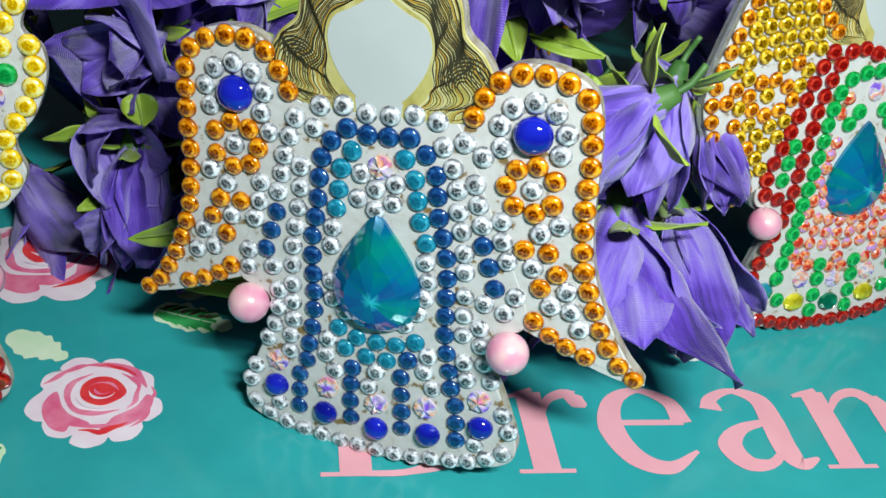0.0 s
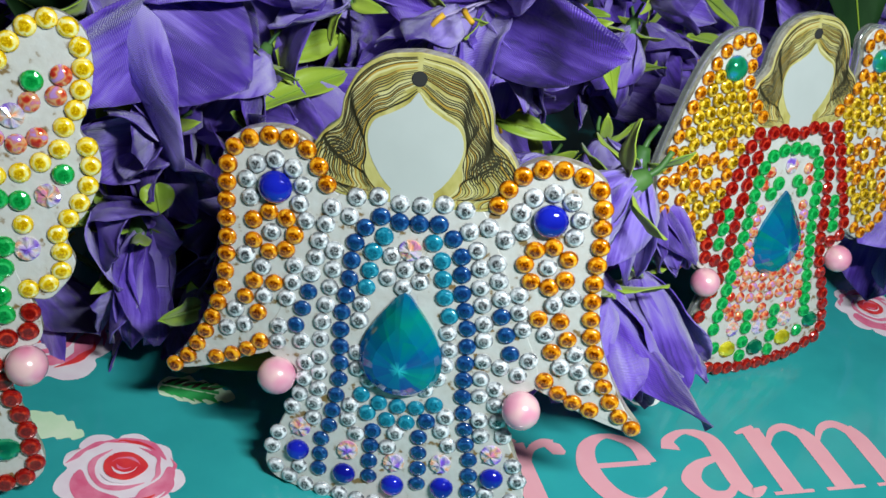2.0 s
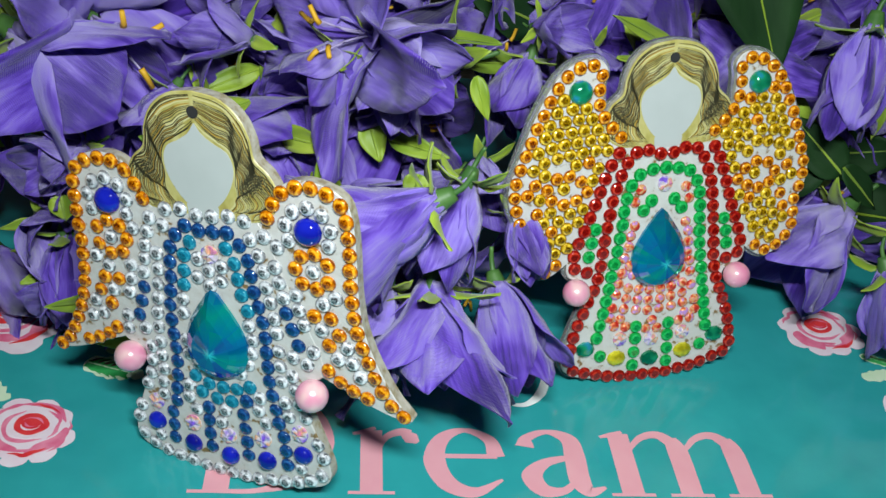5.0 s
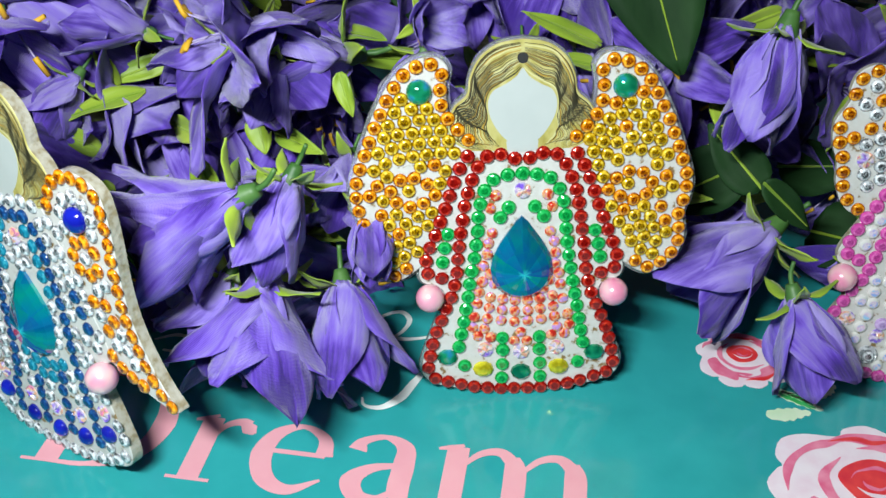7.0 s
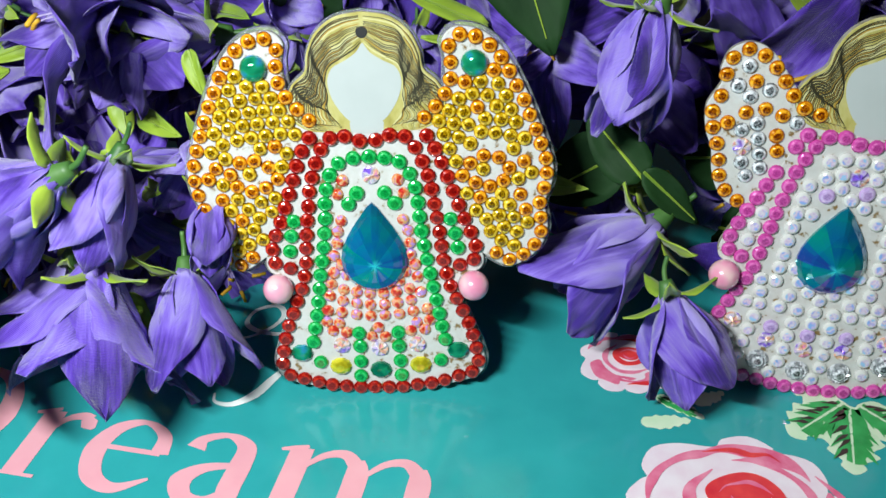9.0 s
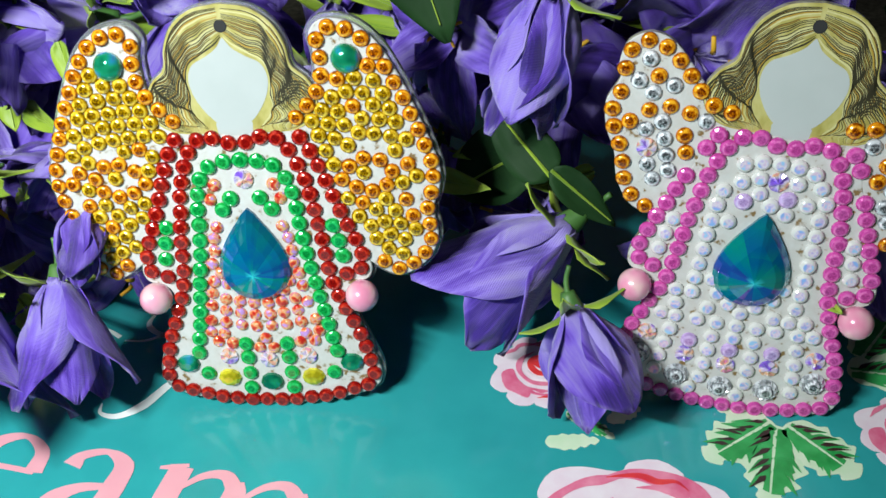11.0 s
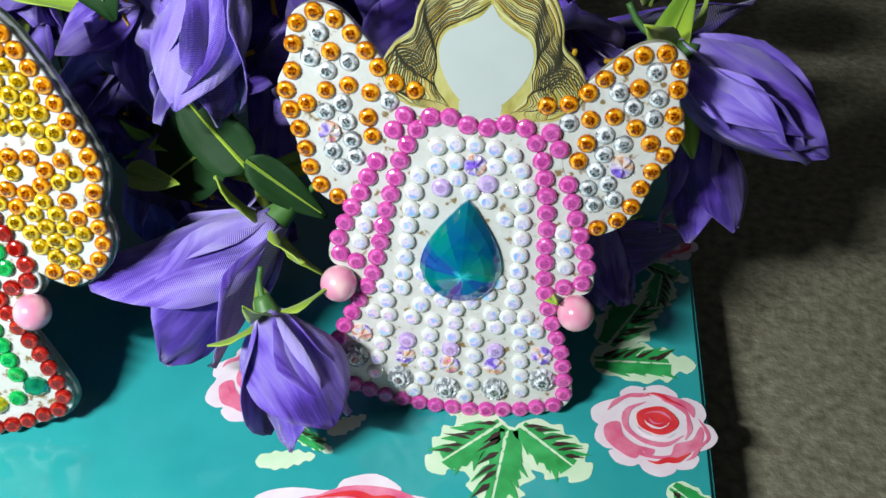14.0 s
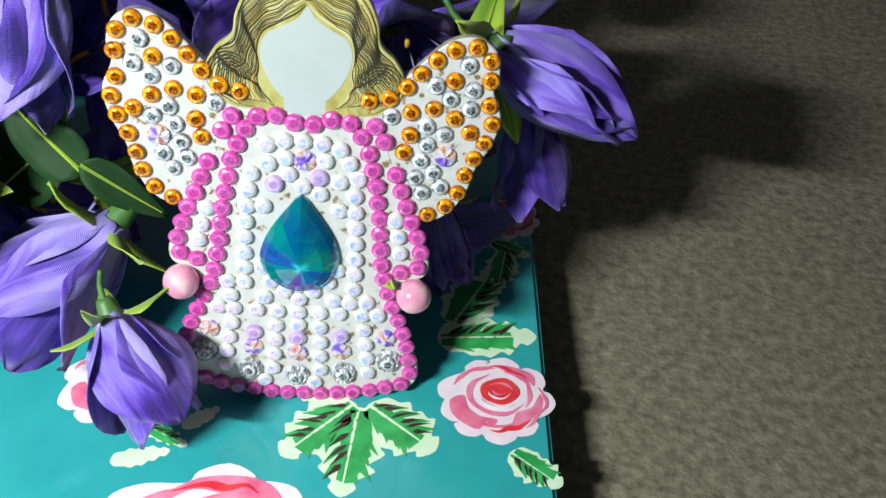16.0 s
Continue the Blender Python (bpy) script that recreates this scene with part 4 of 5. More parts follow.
def printed(name, bm, mat, label="", m=None):
    return part(name, bm, mat, box, label, m)


def blob(r, n=10, rough=0.14, squash=1.0, seed=0):
    q = random.Random(seed)
    return curve([(r * (1 + q.uniform(-rough, rough)) * math.cos(k * math.tau / n) * MM, r * squash * (1 + q.uniform(-rough, rough)) * math.sin(k * math.tau / n) * MM) for k in range(n)], 5, True)


def arc(r, a0, a1, cx=0, cy=0, seed=0, n=5):
    q = random.Random(seed)
    return curve([((cx + r * (1 + q.uniform(-0.06, 0.06)) * math.cos(radians(a0 + (a1 - a0) * k / n))) * MM, (cy + 0.92 * r * (1 + q.uniform(-0.06, 0.06)) * math.sin(radians(a0 + (a1 - a0) * k / n))) * MM) for k in range(n + 1)], 5)


def spot(bm, shape, k, lift):
    return flat(bm, curve([(a * k * MM, b * k * MM) for a, b in shape], 4, True), 0, lift)


def rose(x, y, r, turn=0, seed=1):
    """A brush-painted cabbage rose, printed on the lid: pale lobed ground, pink strokes, red heart."""
    q = random.Random(seed)
    at = Matrix.Translation(on_box(x, y)) @ pose(0, 0, 0, 0, 0, turn)
    k = r / 12.0
    edge_pts = []
    for i in range(9):
        a = i * 40 + q.uniform(-7, 7)
        big = q.uniform(0.95, 1.06)
        for da, f in ((-14, 0.95), (0, 1.03), (14, 0.96), (20, 0.86)):
            edge_pts.append((r * big * f * math.cos(radians(a + da)) * MM, 0.94 * r * big * f * math.sin(radians(a + da)) * MM))
    printed("rose_ground", flat(bmesh.new(), curve(edge_pts, 3, True)), M["pale_pink"], "pale pink printed rose ground", at)
    blotches = ([(-9.0, -1.5), (-6.8, 0.8), (-5.6, -2.4), (-2.6, -4.4), (1.4, -5.6), (0.2, -7.0), (-1.8, -6.4), (-2.4, -8.6), (-5.2, -7.6), (-8.2, -5.2)],
                [(4.6, -3.4), (7.4, -1.0), (9.4, 2.8), (10.4, 1.2), (9.6, -2.6), (6.8, -6.0), (3.4, -7.6), (3.8, -5.4)],
                [(-4.4, 8.4), (0.4, 10.2), (4.8, 9.4), (7.6, 7.0), (8.4, 4.2), (6.6, 6.0), (3.4, 7.8), (-0.4, 8.6)])
    for i, shape in enumerate(blotches):
        printed("rose_stroke", spot(bmesh.new(), [(a + q.uniform(-0.5, 0.5), b + q.uniform(-0.5, 0.5)) for a, b in shape], k, 0.00020 + 0.00001 * i), M["mid_pink"], "rose pink brush stroke", at)
    for i, (rad, a0, a1, cx, cy, w) in enumerate(((5.9, 120, 330, 0.6, 1.6, 1.5), (8.4, 200, 330, 0.4, 0.8, 1.2), (9.6, 95, 165, -0.4, 0.2, 1.3), (6.8, -30, 80, 0.8, 1.6, 1.1), (10.2, 320, 380, 0.2, 0.2, 0.9))):
        bm = ribbon(bmesh.new(), arc(rad * k, a0 + q.uniform(-12, 12), a1 + q.uniform(-12, 12), cx * k, cy * k, seed + i), [0.1 * w * k * MM, w * k * MM, 0.6 * w * k * MM, 0.9 * w * k * MM, 0.1 * w * k * MM], 0, 0.00025 + 0.000008 * i)
        printed("rose_stroke", bm, M["mid_pink"], "rose pink brush stroke", at)
    for i, (rad, a0, a1, cx, cy, w) in enumerate(((9.0, 265, 325, 0.4, 0.2, 1.5), (9.2, 50, 105, 0.2, 0.4, 0.9))):
        bm = ribbon(bmesh.new(), arc(rad * k, a0, a1, cx * k, cy * k, seed + 9 + i), [0.1 * w * k * MM, w * k * MM, 0.1 * w * k * MM], 0, 0.00033)
        printed("rose_stroke", bm, M["red_print"], "red brush stroke", at)
    heart = [q2 + Vector((0.8 * k * MM, 2.2 * k * MM, 0)) for q2 in blob(4.2 * k, 9, 0.12, 0.86, seed + 5)]
    printed("rose_heart", flat(bmesh.new(), heart, 0, 0.00036), M["red_print"], "red rose heart", at)
    for i, (rad, a0, a1, cy, mat) in enumerate(((2.6, 200, 350, 2.6, "pale_pink"), (1.5, 180, 330, 2.6, "mid_pink"), (3.0, 20, 150, 1.6, "mid_pink"), (5.0, 215, 320, 2.4, "pale_pink"))):
        bm = ribbon(bmesh.new(), arc(rad * k, a0, a1, 0.8 * k, cy * k, seed + 20 + i), [0.05 * k * MM, 0.7 * k * MM, 0.3 * k * MM, 0.05 * k * MM], 0, 0.00046 + 0.00001 * i)
        printed("rose_stroke", bm, M[mat], "pale pink brush stroke" if mat == "pale_pink" else "rose pink brush stroke", at)


def leaf_print(x, y, length, width, turn, seed=0, veins=True, pale_only=False):
    """A printed leaf: pale green jagged ground, two green half blades with combed edges, brown pen strokes."""
    at = Matrix.Translation(on_box(x, y)) @ pose(0, 0, 0, 0, 0, turn)
    q = random.Random(seed)
    h = width / 2
    def side(s, wide, teeth, inner, reach=1.0):
        pts = []
        for i in range(teeth):
            f = (i + 0.5) / teeth * reach
            w = h * wide * math.sin(math.pi * min(1, 0.12 + 0.86 * f)) ** 0.7 * q.uniform(0.85, 1.1)
            pts.append((length * (f - 0.03), s * (inner + (w - inner) * q.uniform(0.74, 0.90))))
            pts.append((length * (f + 0.05), s * w))
        return pts
    up, down = side(1, 1.0, 5, 0), side(-1, 1.0, 5, 0)
    ground = [(0, 0)] + up + [(length * 1.05, 0)] + down[::-1]
    printed("leaf_ground", flat(bmesh.new(), curve([(a * MM, b * MM) for a, b in ground], 3, True), 0, 0.00006 + 0.00001 * (seed % 5)), M["mint"], "pale green printed leaf", at)
    if pale_only:
        return
    lit = 1 if seed % 2 else -1
    for s in (1, -1):
        wide = 0.62 if s == lit else 0.34
        reach = q.uniform(0.78, 0.92)
        comb = side(s, wide, 6, 0.10 * h, reach)
        half = [(length * 0.05, s * 0.06 * h)] + comb + [(length * reach, s * 0.03 * h)]
        half = half if s > 0 else half[::-1]
        printed("leaf_stroke", flat(bmesh.new(), [Vector((a * MM, b * MM, 0)) for a, b in half], 0, 0.00018), M["green_print"], "green brush stroke", at)
        for k in range(4):
            f = 0.12 + 0.16 * k + q.uniform(-0.03, 0.03)
            out = h * 0.84 * math.sin(math.pi * min(1, 0.22 + 0.8 * f)) ** 0.6 * q.uniform(0.75, 1.0)
            bm = ribbon(bmesh.new(), curve([(length * f * MM, s * 0.05 * h * MM), (length * (f + 0.10) * MM, s * 0.5 * out * MM), (length * (f + 0.26) * MM, s * out * MM)], 5), [length * 0.04 * MM, length * q.uniform(0.08, 0.13) * MM, 0.15 * MM], 0, 0.00022 + 0.00001 * k)
            printed("leaf_stroke", bm, M["green_print"], "green brush stroke", at)
    if veins:
        for k in range(6):
            f = 0.10 + 0.115 * k + q.uniform(-0.03, 0.03)
            out = h * q.uniform(0.40, 0.72)
            start = h * q.uniform(0.05, 0.2)
            bm = ribbon(bmesh.new(), curve([(length * f * MM, -lit * start * MM), (length * (f + 0.07) * MM, -lit * 0.55 * out * MM), (length * (f + 0.18) * MM, -lit * out * MM)], 4), [0.2 * MM, length * q.uniform(0.045, 0.075) * MM, length * 0.03 * MM, 0.1 * MM], 0, 0.00030 + 0.00001 * k)
            printed("leaf_vein", bm, M["brown_print"], "dark brown stroke", at)


rose(-11, 170, 12.5, -10, 1)
rose(-34, 212, 17, 20, 2)
rose(209.5, 248.5, 13.2, 5, 3)
rose(244, 205, 26.5, 12, 4)
rose(296, 257, 13.0, -6, 5)
rose(292, 322, 9, 30, 6)
rose(-44, 128, 12, 30, 7)
leaf_print(283, 279, 22, 15, 62, 1)
leaf_print(280, 274, 23, 13, 2, 2)
leaf_print(265, 251, 20, 15, -135, 3)
leaf_print(266, 250, 23, 15, -95, 17)
leaf_print(268, 251, 19, 15, -40, 4)
leaf_print(264, 250, 14, 7, 160, 5, pale_only=True)
leaf_print(217, 227, 12, 5.5, 14, 6, pale_only=True)
leaf_print(229, 238, 9, 5, 40, 7, pale_only=True)
leaf_print(219, 238, 13, 5, -28, 8)
leaf_print(301, 243, 13, 9, -40, 9)
leaf_print(293, 309, 15, 9, -100, 10)
leaf_print(288, 312, 12, 7, -30, 11)
leaf_print(-6, 198, 17, 10, -20, 12)
leaf_print(-2, 203, 15, 9, 40, 13, pale_only=True)
leaf_print(-24, 157, 15, 7, -120, 14, veins=False)
leaf_print(-30, 150, 14, 6.5, -70, 15, pale_only=True)
leaf_print(-33, 186, 14, 8, -30, 16, pale_only=True)


# ---- lettering on the lid ----
def strokes(rows, z):
    bm = bmesh.new()
    for pts, widths in rows:
        ribbon(bm, scaled(curve(pts, 7)) if len(pts) > 2 else scaled([Vector((*pts[0], 0)), Vector((*pts[1], 0))]), [w * MM for w in widths], 0, z)
        z += 0.000004
    return bm


def foot(x, y=0.5, w=5.0):
    return ([(x - w, y), (x + w, y)], [1.0, 1.0])


LETTERS = {
    "letter_D": (-1.5, 1.03, [([(6.5, 0), (6.5, 34)], [6, 6]), foot(6.0, 0.5, 6), foot(6.0, 33.5, 6), ([(6, 33.4), (17, 33.0), (27, 28.5), (30.8, 17), (27, 5.5), (17, 1.0), (6, 0.6)], [1.2, 1.6, 4.2, 6.0, 4.2, 1.6, 1.2])]),
    "letter_r": (35.5, 1.04, [([(7, 0), (7, 21.5)], [5.4, 5.4]), foot(7, 0.5, 5.5), ([(2.4, 20.2), (5, 21.0), (8, 22.4)], [0.9, 1.6, 1.0]), ([(8, 13.5), (10.6, 19.0), (14.2, 21.0), (16.6, 20.2)], [1.2, 1.8, 2.6, 3.4]), ([(15.4, 20.4), (17.0, 18.8), (18.6, 17.4)], [2.6, 4.2, 1.2])]),
    "letter_e": (55.2, 1.07, [([(3.6, 12.8), (18.6, 12.8)], [1.5, 1.5]), ([(18.4, 12.6), (17.2, 18.6), (11.4, 22.0), (5.6, 18.8), (3.4, 11.4), (6.2, 3.6), (12.4, 0.9), (19.2, 5.0)], [4.4, 3.2, 1.5, 3.8, 5.4, 4.8, 3.2, 0.8])]),
    "letter_a": (79.2, 1.12, [([(3.2, 16.4), (4.2, 19.6), (9.2, 21.8), (14.0, 19.0), (14.6, 13), (14.6, 5.0), (16.4, 1.4), (20.2, 2.8)], [4.6, 2.6, 1.6, 4.2, 5.0, 5.0, 3.4, 0.8]), ([(14, 13.0), (7.4, 10.8), (3.8, 6.4), (5.8, 1.8), (10.4, 1.6), (14, 5.0)], [1.5, 2.8, 5.0, 4.2, 2.2, 1.4])]),
    "letter_m": (101.2, 1.15, [([(6.4, 0), (6.4, 21.5)], [5.0, 5.0]), ([(19.6, 0), (19.6, 15), (18.6, 20)], [5.0, 5.0, 3.4]), ([(32.8, 0), (32.8, 15), (31.8, 20)], [5.0, 5.0, 3.4]), foot(6.4, 0.5, 4.9), foot(19.6, 0.5, 4.9), foot(32.8, 0.5, 4.9), ([(2.0, 20.2), (4.6, 21.0), (7.6, 22.2)], [0.9, 1.6, 1.0]), ([(7.6, 15.0), (11.6, 20.0), (16.0, 21.2), (19.4, 17.6)], [1.0, 1.9, 2.8, 3.6]), ([(20.8, 15.0), (24.8, 20.0), (29.2, 21.2), (32.6, 17.6)], [1.0, 1.9, 2.8, 3.6])]),
}
TEXT = BOX.inverted() @ pose(0.0360, 0.1560, 0, 0, 0, 7.5)
for name, (x, wide, rows) in LETTERS.items():
    printed(name, strokes(rows, 0.00013), M["letter"], "large pink printed serif letter", TEXT @ Matrix.Translation((x * MM, 0, 0)) @ Matrix.Diagonal((wide, 1.02, 1, 1)))
script = [
    ([(14, 50), (20, 53), (26, 51), (24, 46), (18, 46)], [0.8, 1.6, 0.8, 1.6, 0.8]),
    ([(56, 62), (60, 58), (66, 61), (72, 59)], [0.8, 1.6, 0.8, 1.4]),
    ([(96, 66), (92, 63.6), (86, 62), (80, 63), (77, 66), (78, 71.5), (83, 74.5), (86.4, 71), (85, 65), (80, 59.5), (74, 58)], [0.6, 1.2, 1.6, 1.8, 1.0, 1.4, 1.8, 1.2, 1.0, 0.6]),
    ([(99, 58), (95, 50), (92.6, 44), (90, 37.4), (85.6, 33), (81, 33), (79.6, 36)], [0.7, 1.4, 2.4, 2.8, 1.8, 1.0, 0.5]),
]
for row in script:
    printed("script_stroke", strokes([row], 0.0001), M["white_print"], "looping white printed script", TEXT)


# ---- the four ornaments ----
def stand_at(o, yaw, tilt, roll):
    """Origin between the pearls; faces the viewer's side, leaning back by tilt."""
    return Matrix.Translation(o) @ pose(0, 0, 0, 0, 0, yaw) @ pose(0, 0, 0, 90 - tilt, 0, 0) @ pose(0, 0, 0, 0, 0, roll)


round_wing_stones(*ornament(stand_at((0.0417, 0.1665, 0.0312), -17.5, 6.4, 7.4), "angel ornament in navy and clear gems with amber-edged round wings", "round", 3.2))
tall_wing_stones(*ornament(stand_at((0.1486, 0.2229, 0.0308), 18.36, 12.5, 1.4), "angel ornament in red and green gems with tall gold wings", "tall", clear_edge=True))
fanned_wing_stones(*ornament(stand_at((0.2534, 0.2564, 0.0310), 10.9, 9.9, -5.7), "angel ornament in white and magenta gems with amber and clear wings", "fanned"))
scalloped_wing_stones(*ornament(stand_at((-0.0512, 0.1665, 0.0310), 6.0, 12.0, 0.0), "angel ornament in red gems with bright yellow scalloped wings", "scalloped"))

# ---- the bouquet laid along the box ----
bud_flower((0.2180, 0.2410, 0.031), (0.2305, 0.2300, 0.007), 20, 0.98, False, 2, 5, label="drooping purple satin bell flower hanging over the box")
bud_flower((0.287, 0.288, 0.074), (0.321, 0.283, 0.057), 40, 0.92, True, -13, 6, label="purple satin flower reaching out over the box edge")
bud_flower((0.088, 0.197, 0.040), (0.091, 0.173, 0.009), 10, 0.95, False, 10, 8)
bud_flower((0.076, 0.200, 0.036), (0.070, 0.184, 0.012), 35, 0.9, True, 8, 7)
bud_flower((0.104, 0.208, 0.034), (0.116, 0.188, 0.009), 60, 0.9, False, 8, 6)
bud_flower((0.108, 0.220, 0.050), (0.114, 0.202, 0.036), 30, 0.9, False, -6)
bud_flower((0.088, 0.192, 0.067), (0.060, 0.186, 0.050), 80, 1.0, False, 4, 7)
bud_flower((0.094, 0.205, 0.066), (0.086, 0.190, 0.040), 15, 0.9, True, 0)
bud_flower((-0.012, 0.212, 0.034), (-0.010, 0.197, 0.008), 0, 0.95, False, -6, 6)
bud_flower((0.204, 0.272, 0.092), (0.199, 0.258, 0.062), 0, 1.0, True, -4)
bud_flower((0.296, 0.299, 0.054), (0.301, 0.288, 0.029), 25, 0.95, False, 2, 6)
bud_flower((0.276, 0.290, 0.030), (0.284, 0.276, 0.010), 25, 0.9, True, -2)
leaf((0.284, 0.292, 0.060), (0.290, 0.284, 0.088), 9, 30, True)
leaf((0.287, 0.290, 0.072), (0.296, 0.286, 0.050), 8, 30, True)
bud_flower((0.211, 0.264, 0.036), (0.183, 0.242, 0.012), 10, 0.9, True, 8, 5, label="purple satin flower lying open on the box")
bud_flower((0.0879, 0.2620, 0.0727), (0.0554, 0.2460, 0.0708), 20, 1.05, True, 4, 5, label="purple satin flower lying on its side among the others")
bud_flower((0.0880, 0.2460, 0.0421), (0.0733, 0.2260, 0.0379), 50, 1.05, True, 4, 5, label="purple satin flower lying on its side among the others")
bud_flower((0.0514, 0.2380, 0.0324), (0.0361, 0.2200, 0.0266), 10, 1.05, False, 6, 5, label="purple satin flower lying on its side among the others")
bud_flower((0.1085, 0.2660, 0.0754), (0.1038, 0.2580, 0.0564), 30, 1.05, False, 2, 5, label="purple satin flower lying on its side among the others")
bud_flower((0.0642, 0.2620, 0.0594), (0.0605, 0.2480, 0.0436), 0, 1.05, True, 10, 6, label="purple satin flower lying on its side among the others")
bud_flower((0.0147, 0.2500, 0.0540), (0.0483, 0.2360, 0.0459), 0, 1.05, False, 12, 6, label="purple satin flower lying on its side among the others")
bud_flower((-0.0244, 0.2260, 0.0834), (0.0091, 0.2220, 0.0650), 0, 1.05, True, 12, 5, label="purple satin flower lying on its side among the others")
bud_flower((0.0302, 0.2500, 0.0774), (0.0110, 0.2400, 0.0864), 0, 1.05, True, 10, 6, label="purple satin flower lying on its side among the others")
bud_flower((0.0563, 0.2500, 0.0789), (0.0442, 0.2350, 0.0636), 20, 1.05, True, 14, 6, label="purple satin flower lying on its side among the others")
bud_flower((0.0620, 0.2500, 0.0811), (0.0864, 0.2350, 0.0760), 20, 1.05, False, 10, 5, label="purple satin flower lying on its side among the others")
bud_flower((0.1083, 0.2600, 0.0857), (0.1205, 0.2500, 0.0910), 20, 1.05, False, 10, 5, label="purple satin flower lying on its side among the others")
leaf((0.0569, 0.2280, 0.0390), (0.0322, 0.2240, 0.0440), 6, 40, True)
leaf((0.0569, 0.2280, 0.0390), (0.0540, 0.2260, 0.0554), 8, 40, True)
leaf((0.0569, 0.2280, 0.0390), (0.0774, 0.2260, 0.0413), 8, 40, True)
leaf((0.0235, 0.2240, 0.0406), (0.0289, 0.2220, 0.0372), 5, 40, True)
leaf((0.0705, 0.2440, 0.0544), (0.0876, 0.2360, 0.0550), 6, 40, True)
leaf((0.0645, 0.2460, 0.0577), (0.0684, 0.2400, 0.0490), 8, 40, True)
leaf((-0.0218, 0.2240, 0.0579), (-0.0153, 0.2220, 0.0535), 9, 40, True)
leaf((0.0930, 0.2400, 0.0777), (0.0976, 0.2360, 0.0669), 5, 40, True)
leaf((0.0815, 0.2200, 0.0573), (0.0791, 0.2160, 0.0512), 7, 40, True)
leaf((0.0877, 0.2200, 0.0478), (0.0950, 0.2140, 0.0512), 6, 40, True)
bud_flower((-0.0076, 0.2220, 0.0543), (-0.0184, 0.2060, 0.0533), 20, 1.05, True, 6, 5, label="purple satin flower tucked between its neighbours")
bud_flower((-0.0130, 0.2220, 0.0476), (-0.0029, 0.2060, 0.0441), 50, 1.05, False, 8, 6, label="purple satin flower tucked between its neighbours")
bud_flower((-0.0219, 0.2180, 0.0332), (-0.0084, 0.2000, 0.0335), 10, 1.05, True, 6, 5, label="purple satin flower tucked between its neighbours")
bud_flower((0.0115, 0.2400, 0.0657), (0.0036, 0.2260, 0.0516), 10, 1.05, True, 8, 5, label="purple satin flower tucked between its neighbours")
bud_flower((0.0727, 0.2460, 0.0776), (0.0676, 0.2320, 0.0610), 40, 1.05, True, 10, 6, label="purple satin flower tucked between its neighbours")
bud_flower((0.0970, 0.2360, 0.0549), (0.0995, 0.2160, 0.0460), 30, 1.05, True, 6, 5, label="purple satin flower tucked between its neighbours")
leaf((-0.0088, 0.2050, 0.0488), (-0.0073, 0.2020, 0.0432), 7, 40, True)
open_flower((0.066, 0.247, 0.084), (-0.9, -0.7, 0.1), 0, 1.1, True, 36)
open_flower((-0.010, 0.240, 0.084), (0.8, -0.7, -0.1), 20, 1.25, True, 34)
leaf((0.158, 0.280, 0.124), (0.180, 0.264, 0.078), 30, 45)
leaf((0.200, 0.267, 0.053), (0.177, 0.269, 0.034), 19, 40)
leaf((0.206, 0.264, 0.048), (0.189, 0.268, 0.063), 13, 30)
leaf((0.206, 0.264, 0.050), (0.222, 0.266, 0.036), 8, 40)
open_flower((0.196, 0.281, 0.024), (-0.5, -0.8, 0.4), 12, 0.72, False, 30)
open_flower((0.176, 0.285, 0.072), (-0.1, -0.9, 0.4), 40, 0.62, False, 36)
leaf((0.196, 0.280, 0.050), (0.180, 0.268, 0.046), 8, 30, True)
leaf((0.190, 0.285, 0.064), (0.200, 0.268, 0.052), 8, 30, True)
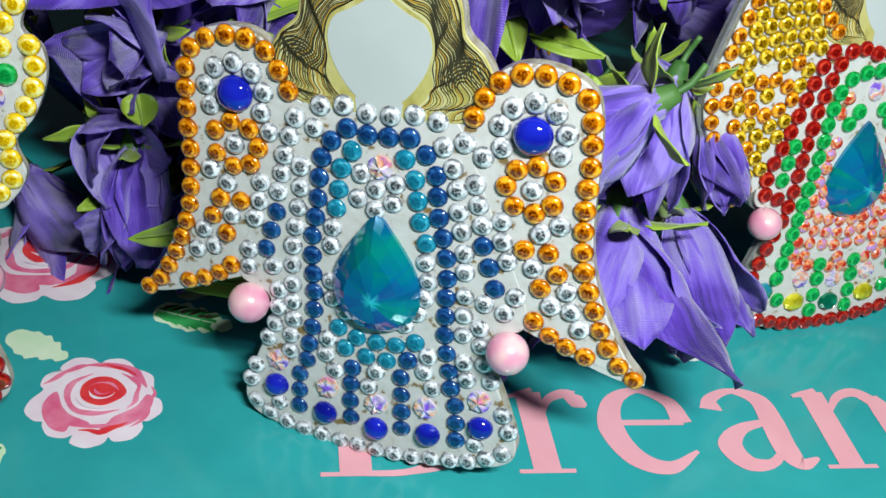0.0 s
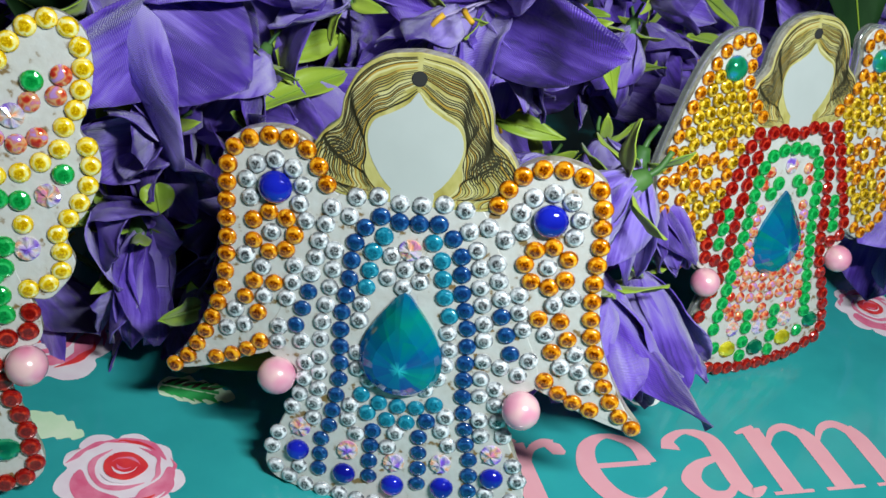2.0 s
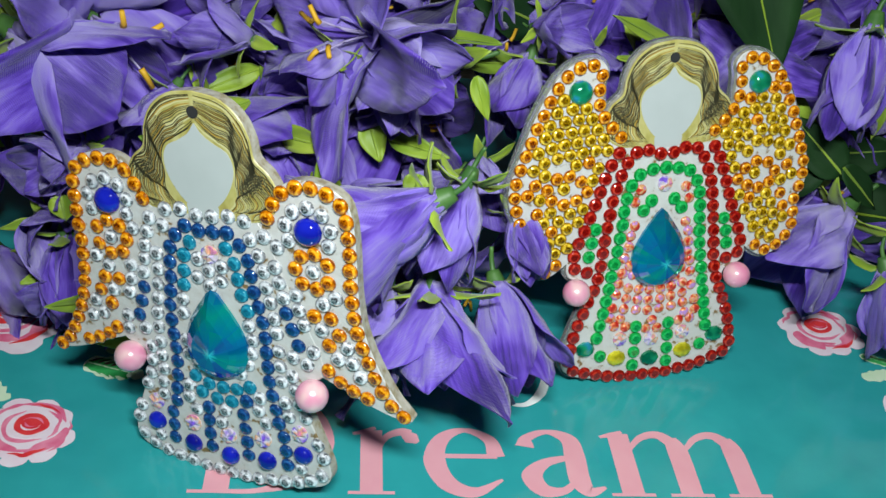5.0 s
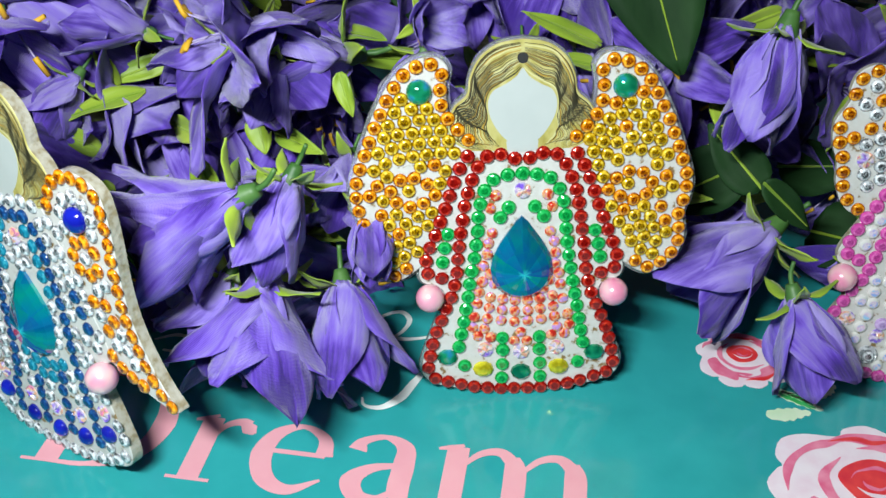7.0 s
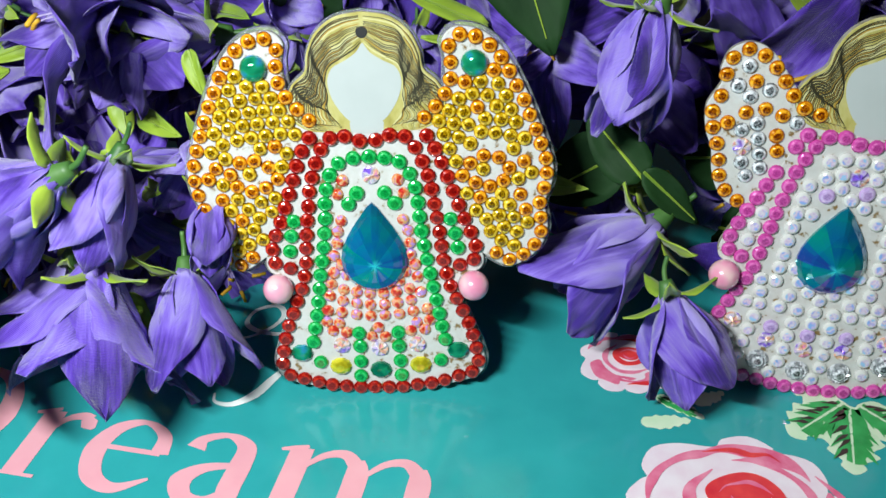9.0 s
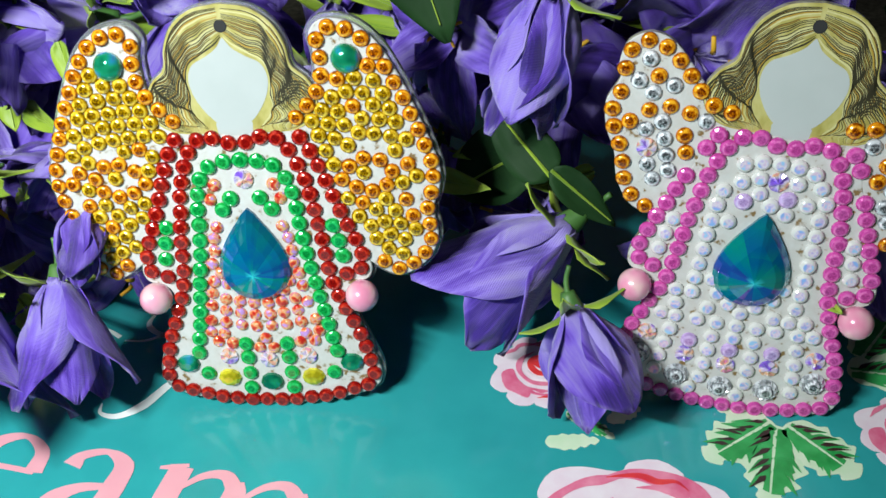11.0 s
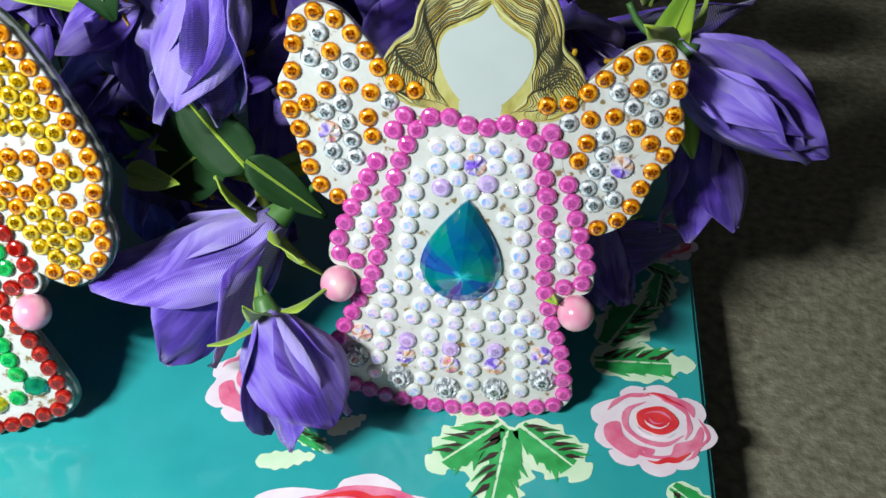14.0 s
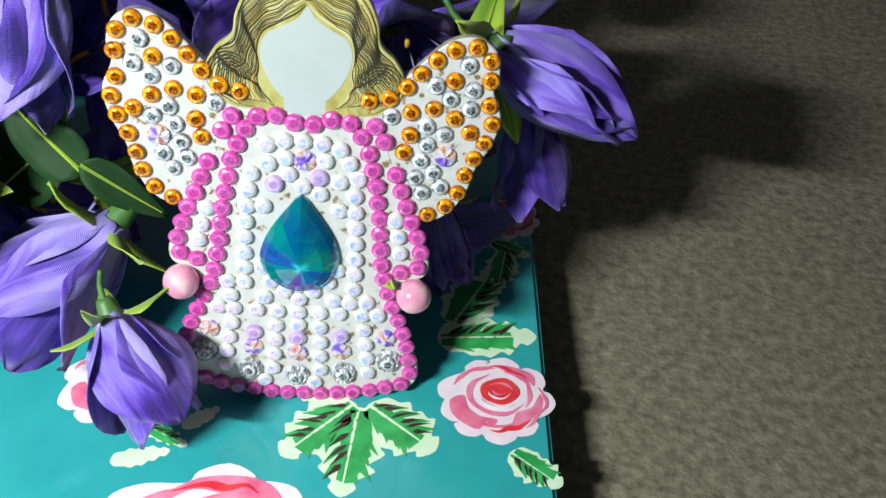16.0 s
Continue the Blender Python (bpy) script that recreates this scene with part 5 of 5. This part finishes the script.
for i in range(11):
    n = 22
    for k in range(n):
        f = (k + 0.5 * (i % 2) + rnd.uniform(-0.3, 0.3)) / n
        x = -0.11 + (0.390 if i < 4 else 0.405) * f
        # the bouquet's front runs behind the line of ornaments
        front = 0.212 + 0.02 * max(0, -x * 10) if x < 0.04 else 0.212 + (x - 0.04) * 0.36
        y = front + 0.012 + 0.0175 * i + rnd.uniform(-0.005, 0.005)
        z = 0.014 + 0.0175 * i + rnd.uniform(-0.006, 0.006)
        way = (rnd.uniform(-1.7, 1.7), -0.7 + rnd.uniform(-0.3, 0.3), rnd.uniform(-0.9, 0.8))
        if (0.166 < x < 0.188 and y < 0.284 and z < 0.050) or (0.170 < x < 0.224 and y < 0.302 and z < 0.066) or (0.092 < x < 0.140 and i < 2 and z < 0.034):
            continue
        q = rnd.random()
        if q < 0.48:
            low = 0.62 if i == 0 else 0.80
            open_flower((x, y, z), way, rnd.uniform(0, 60), rnd.uniform(low, low + 0.30), rnd.random() < 0.45, rnd.uniform(25, 66))
        elif q < 0.86:
            d = Vector((rnd.uniform(-1.0, 1.0), -0.6, rnd.uniform(-0.8, 0.3))).normalized() * rnd.uniform(0.022, 0.033)
            bud_flower((x, y, z), Vector((x, y, z)) + d, rnd.uniform(0, 60), 1.0, rnd.random() < 0.45, rnd.uniform(-2, 16), rnd.choice((4, 5, 6, 7, 7)))
        else:
            d = Vector((rnd.uniform(-1, 1), -0.4, rnd.uniform(-0.6, 0.6))).normalized() * rnd.uniform(0.025, 0.040)
            d.z = abs(d.z) if i < 4 else d.z
            leaf((x, y + 0.004, z), Vector((x, y + 0.004, z)) + d, rnd.uniform(14, 24), rnd.uniform(20, 80))
        if rnd.random() < 0.6:
            # narrow yellow-green leaf blades curl out between the flowers
            d = Vector((rnd.uniform(-1, 1), -0.5, rnd.uniform(-0.5, 0.7))).normalized() * rnd.uniform(0.017, 0.030)
            d.z = abs(d.z) if i < 2 else d.z
            at = Vector((x + rnd.uniform(-0.01, 0.01), y - 0.019, z + rnd.uniform(-0.008, 0.010)))
            leaf(at, at + d, rnd.uniform(5.0, 8.5), rnd.uniform(0, 80), True)
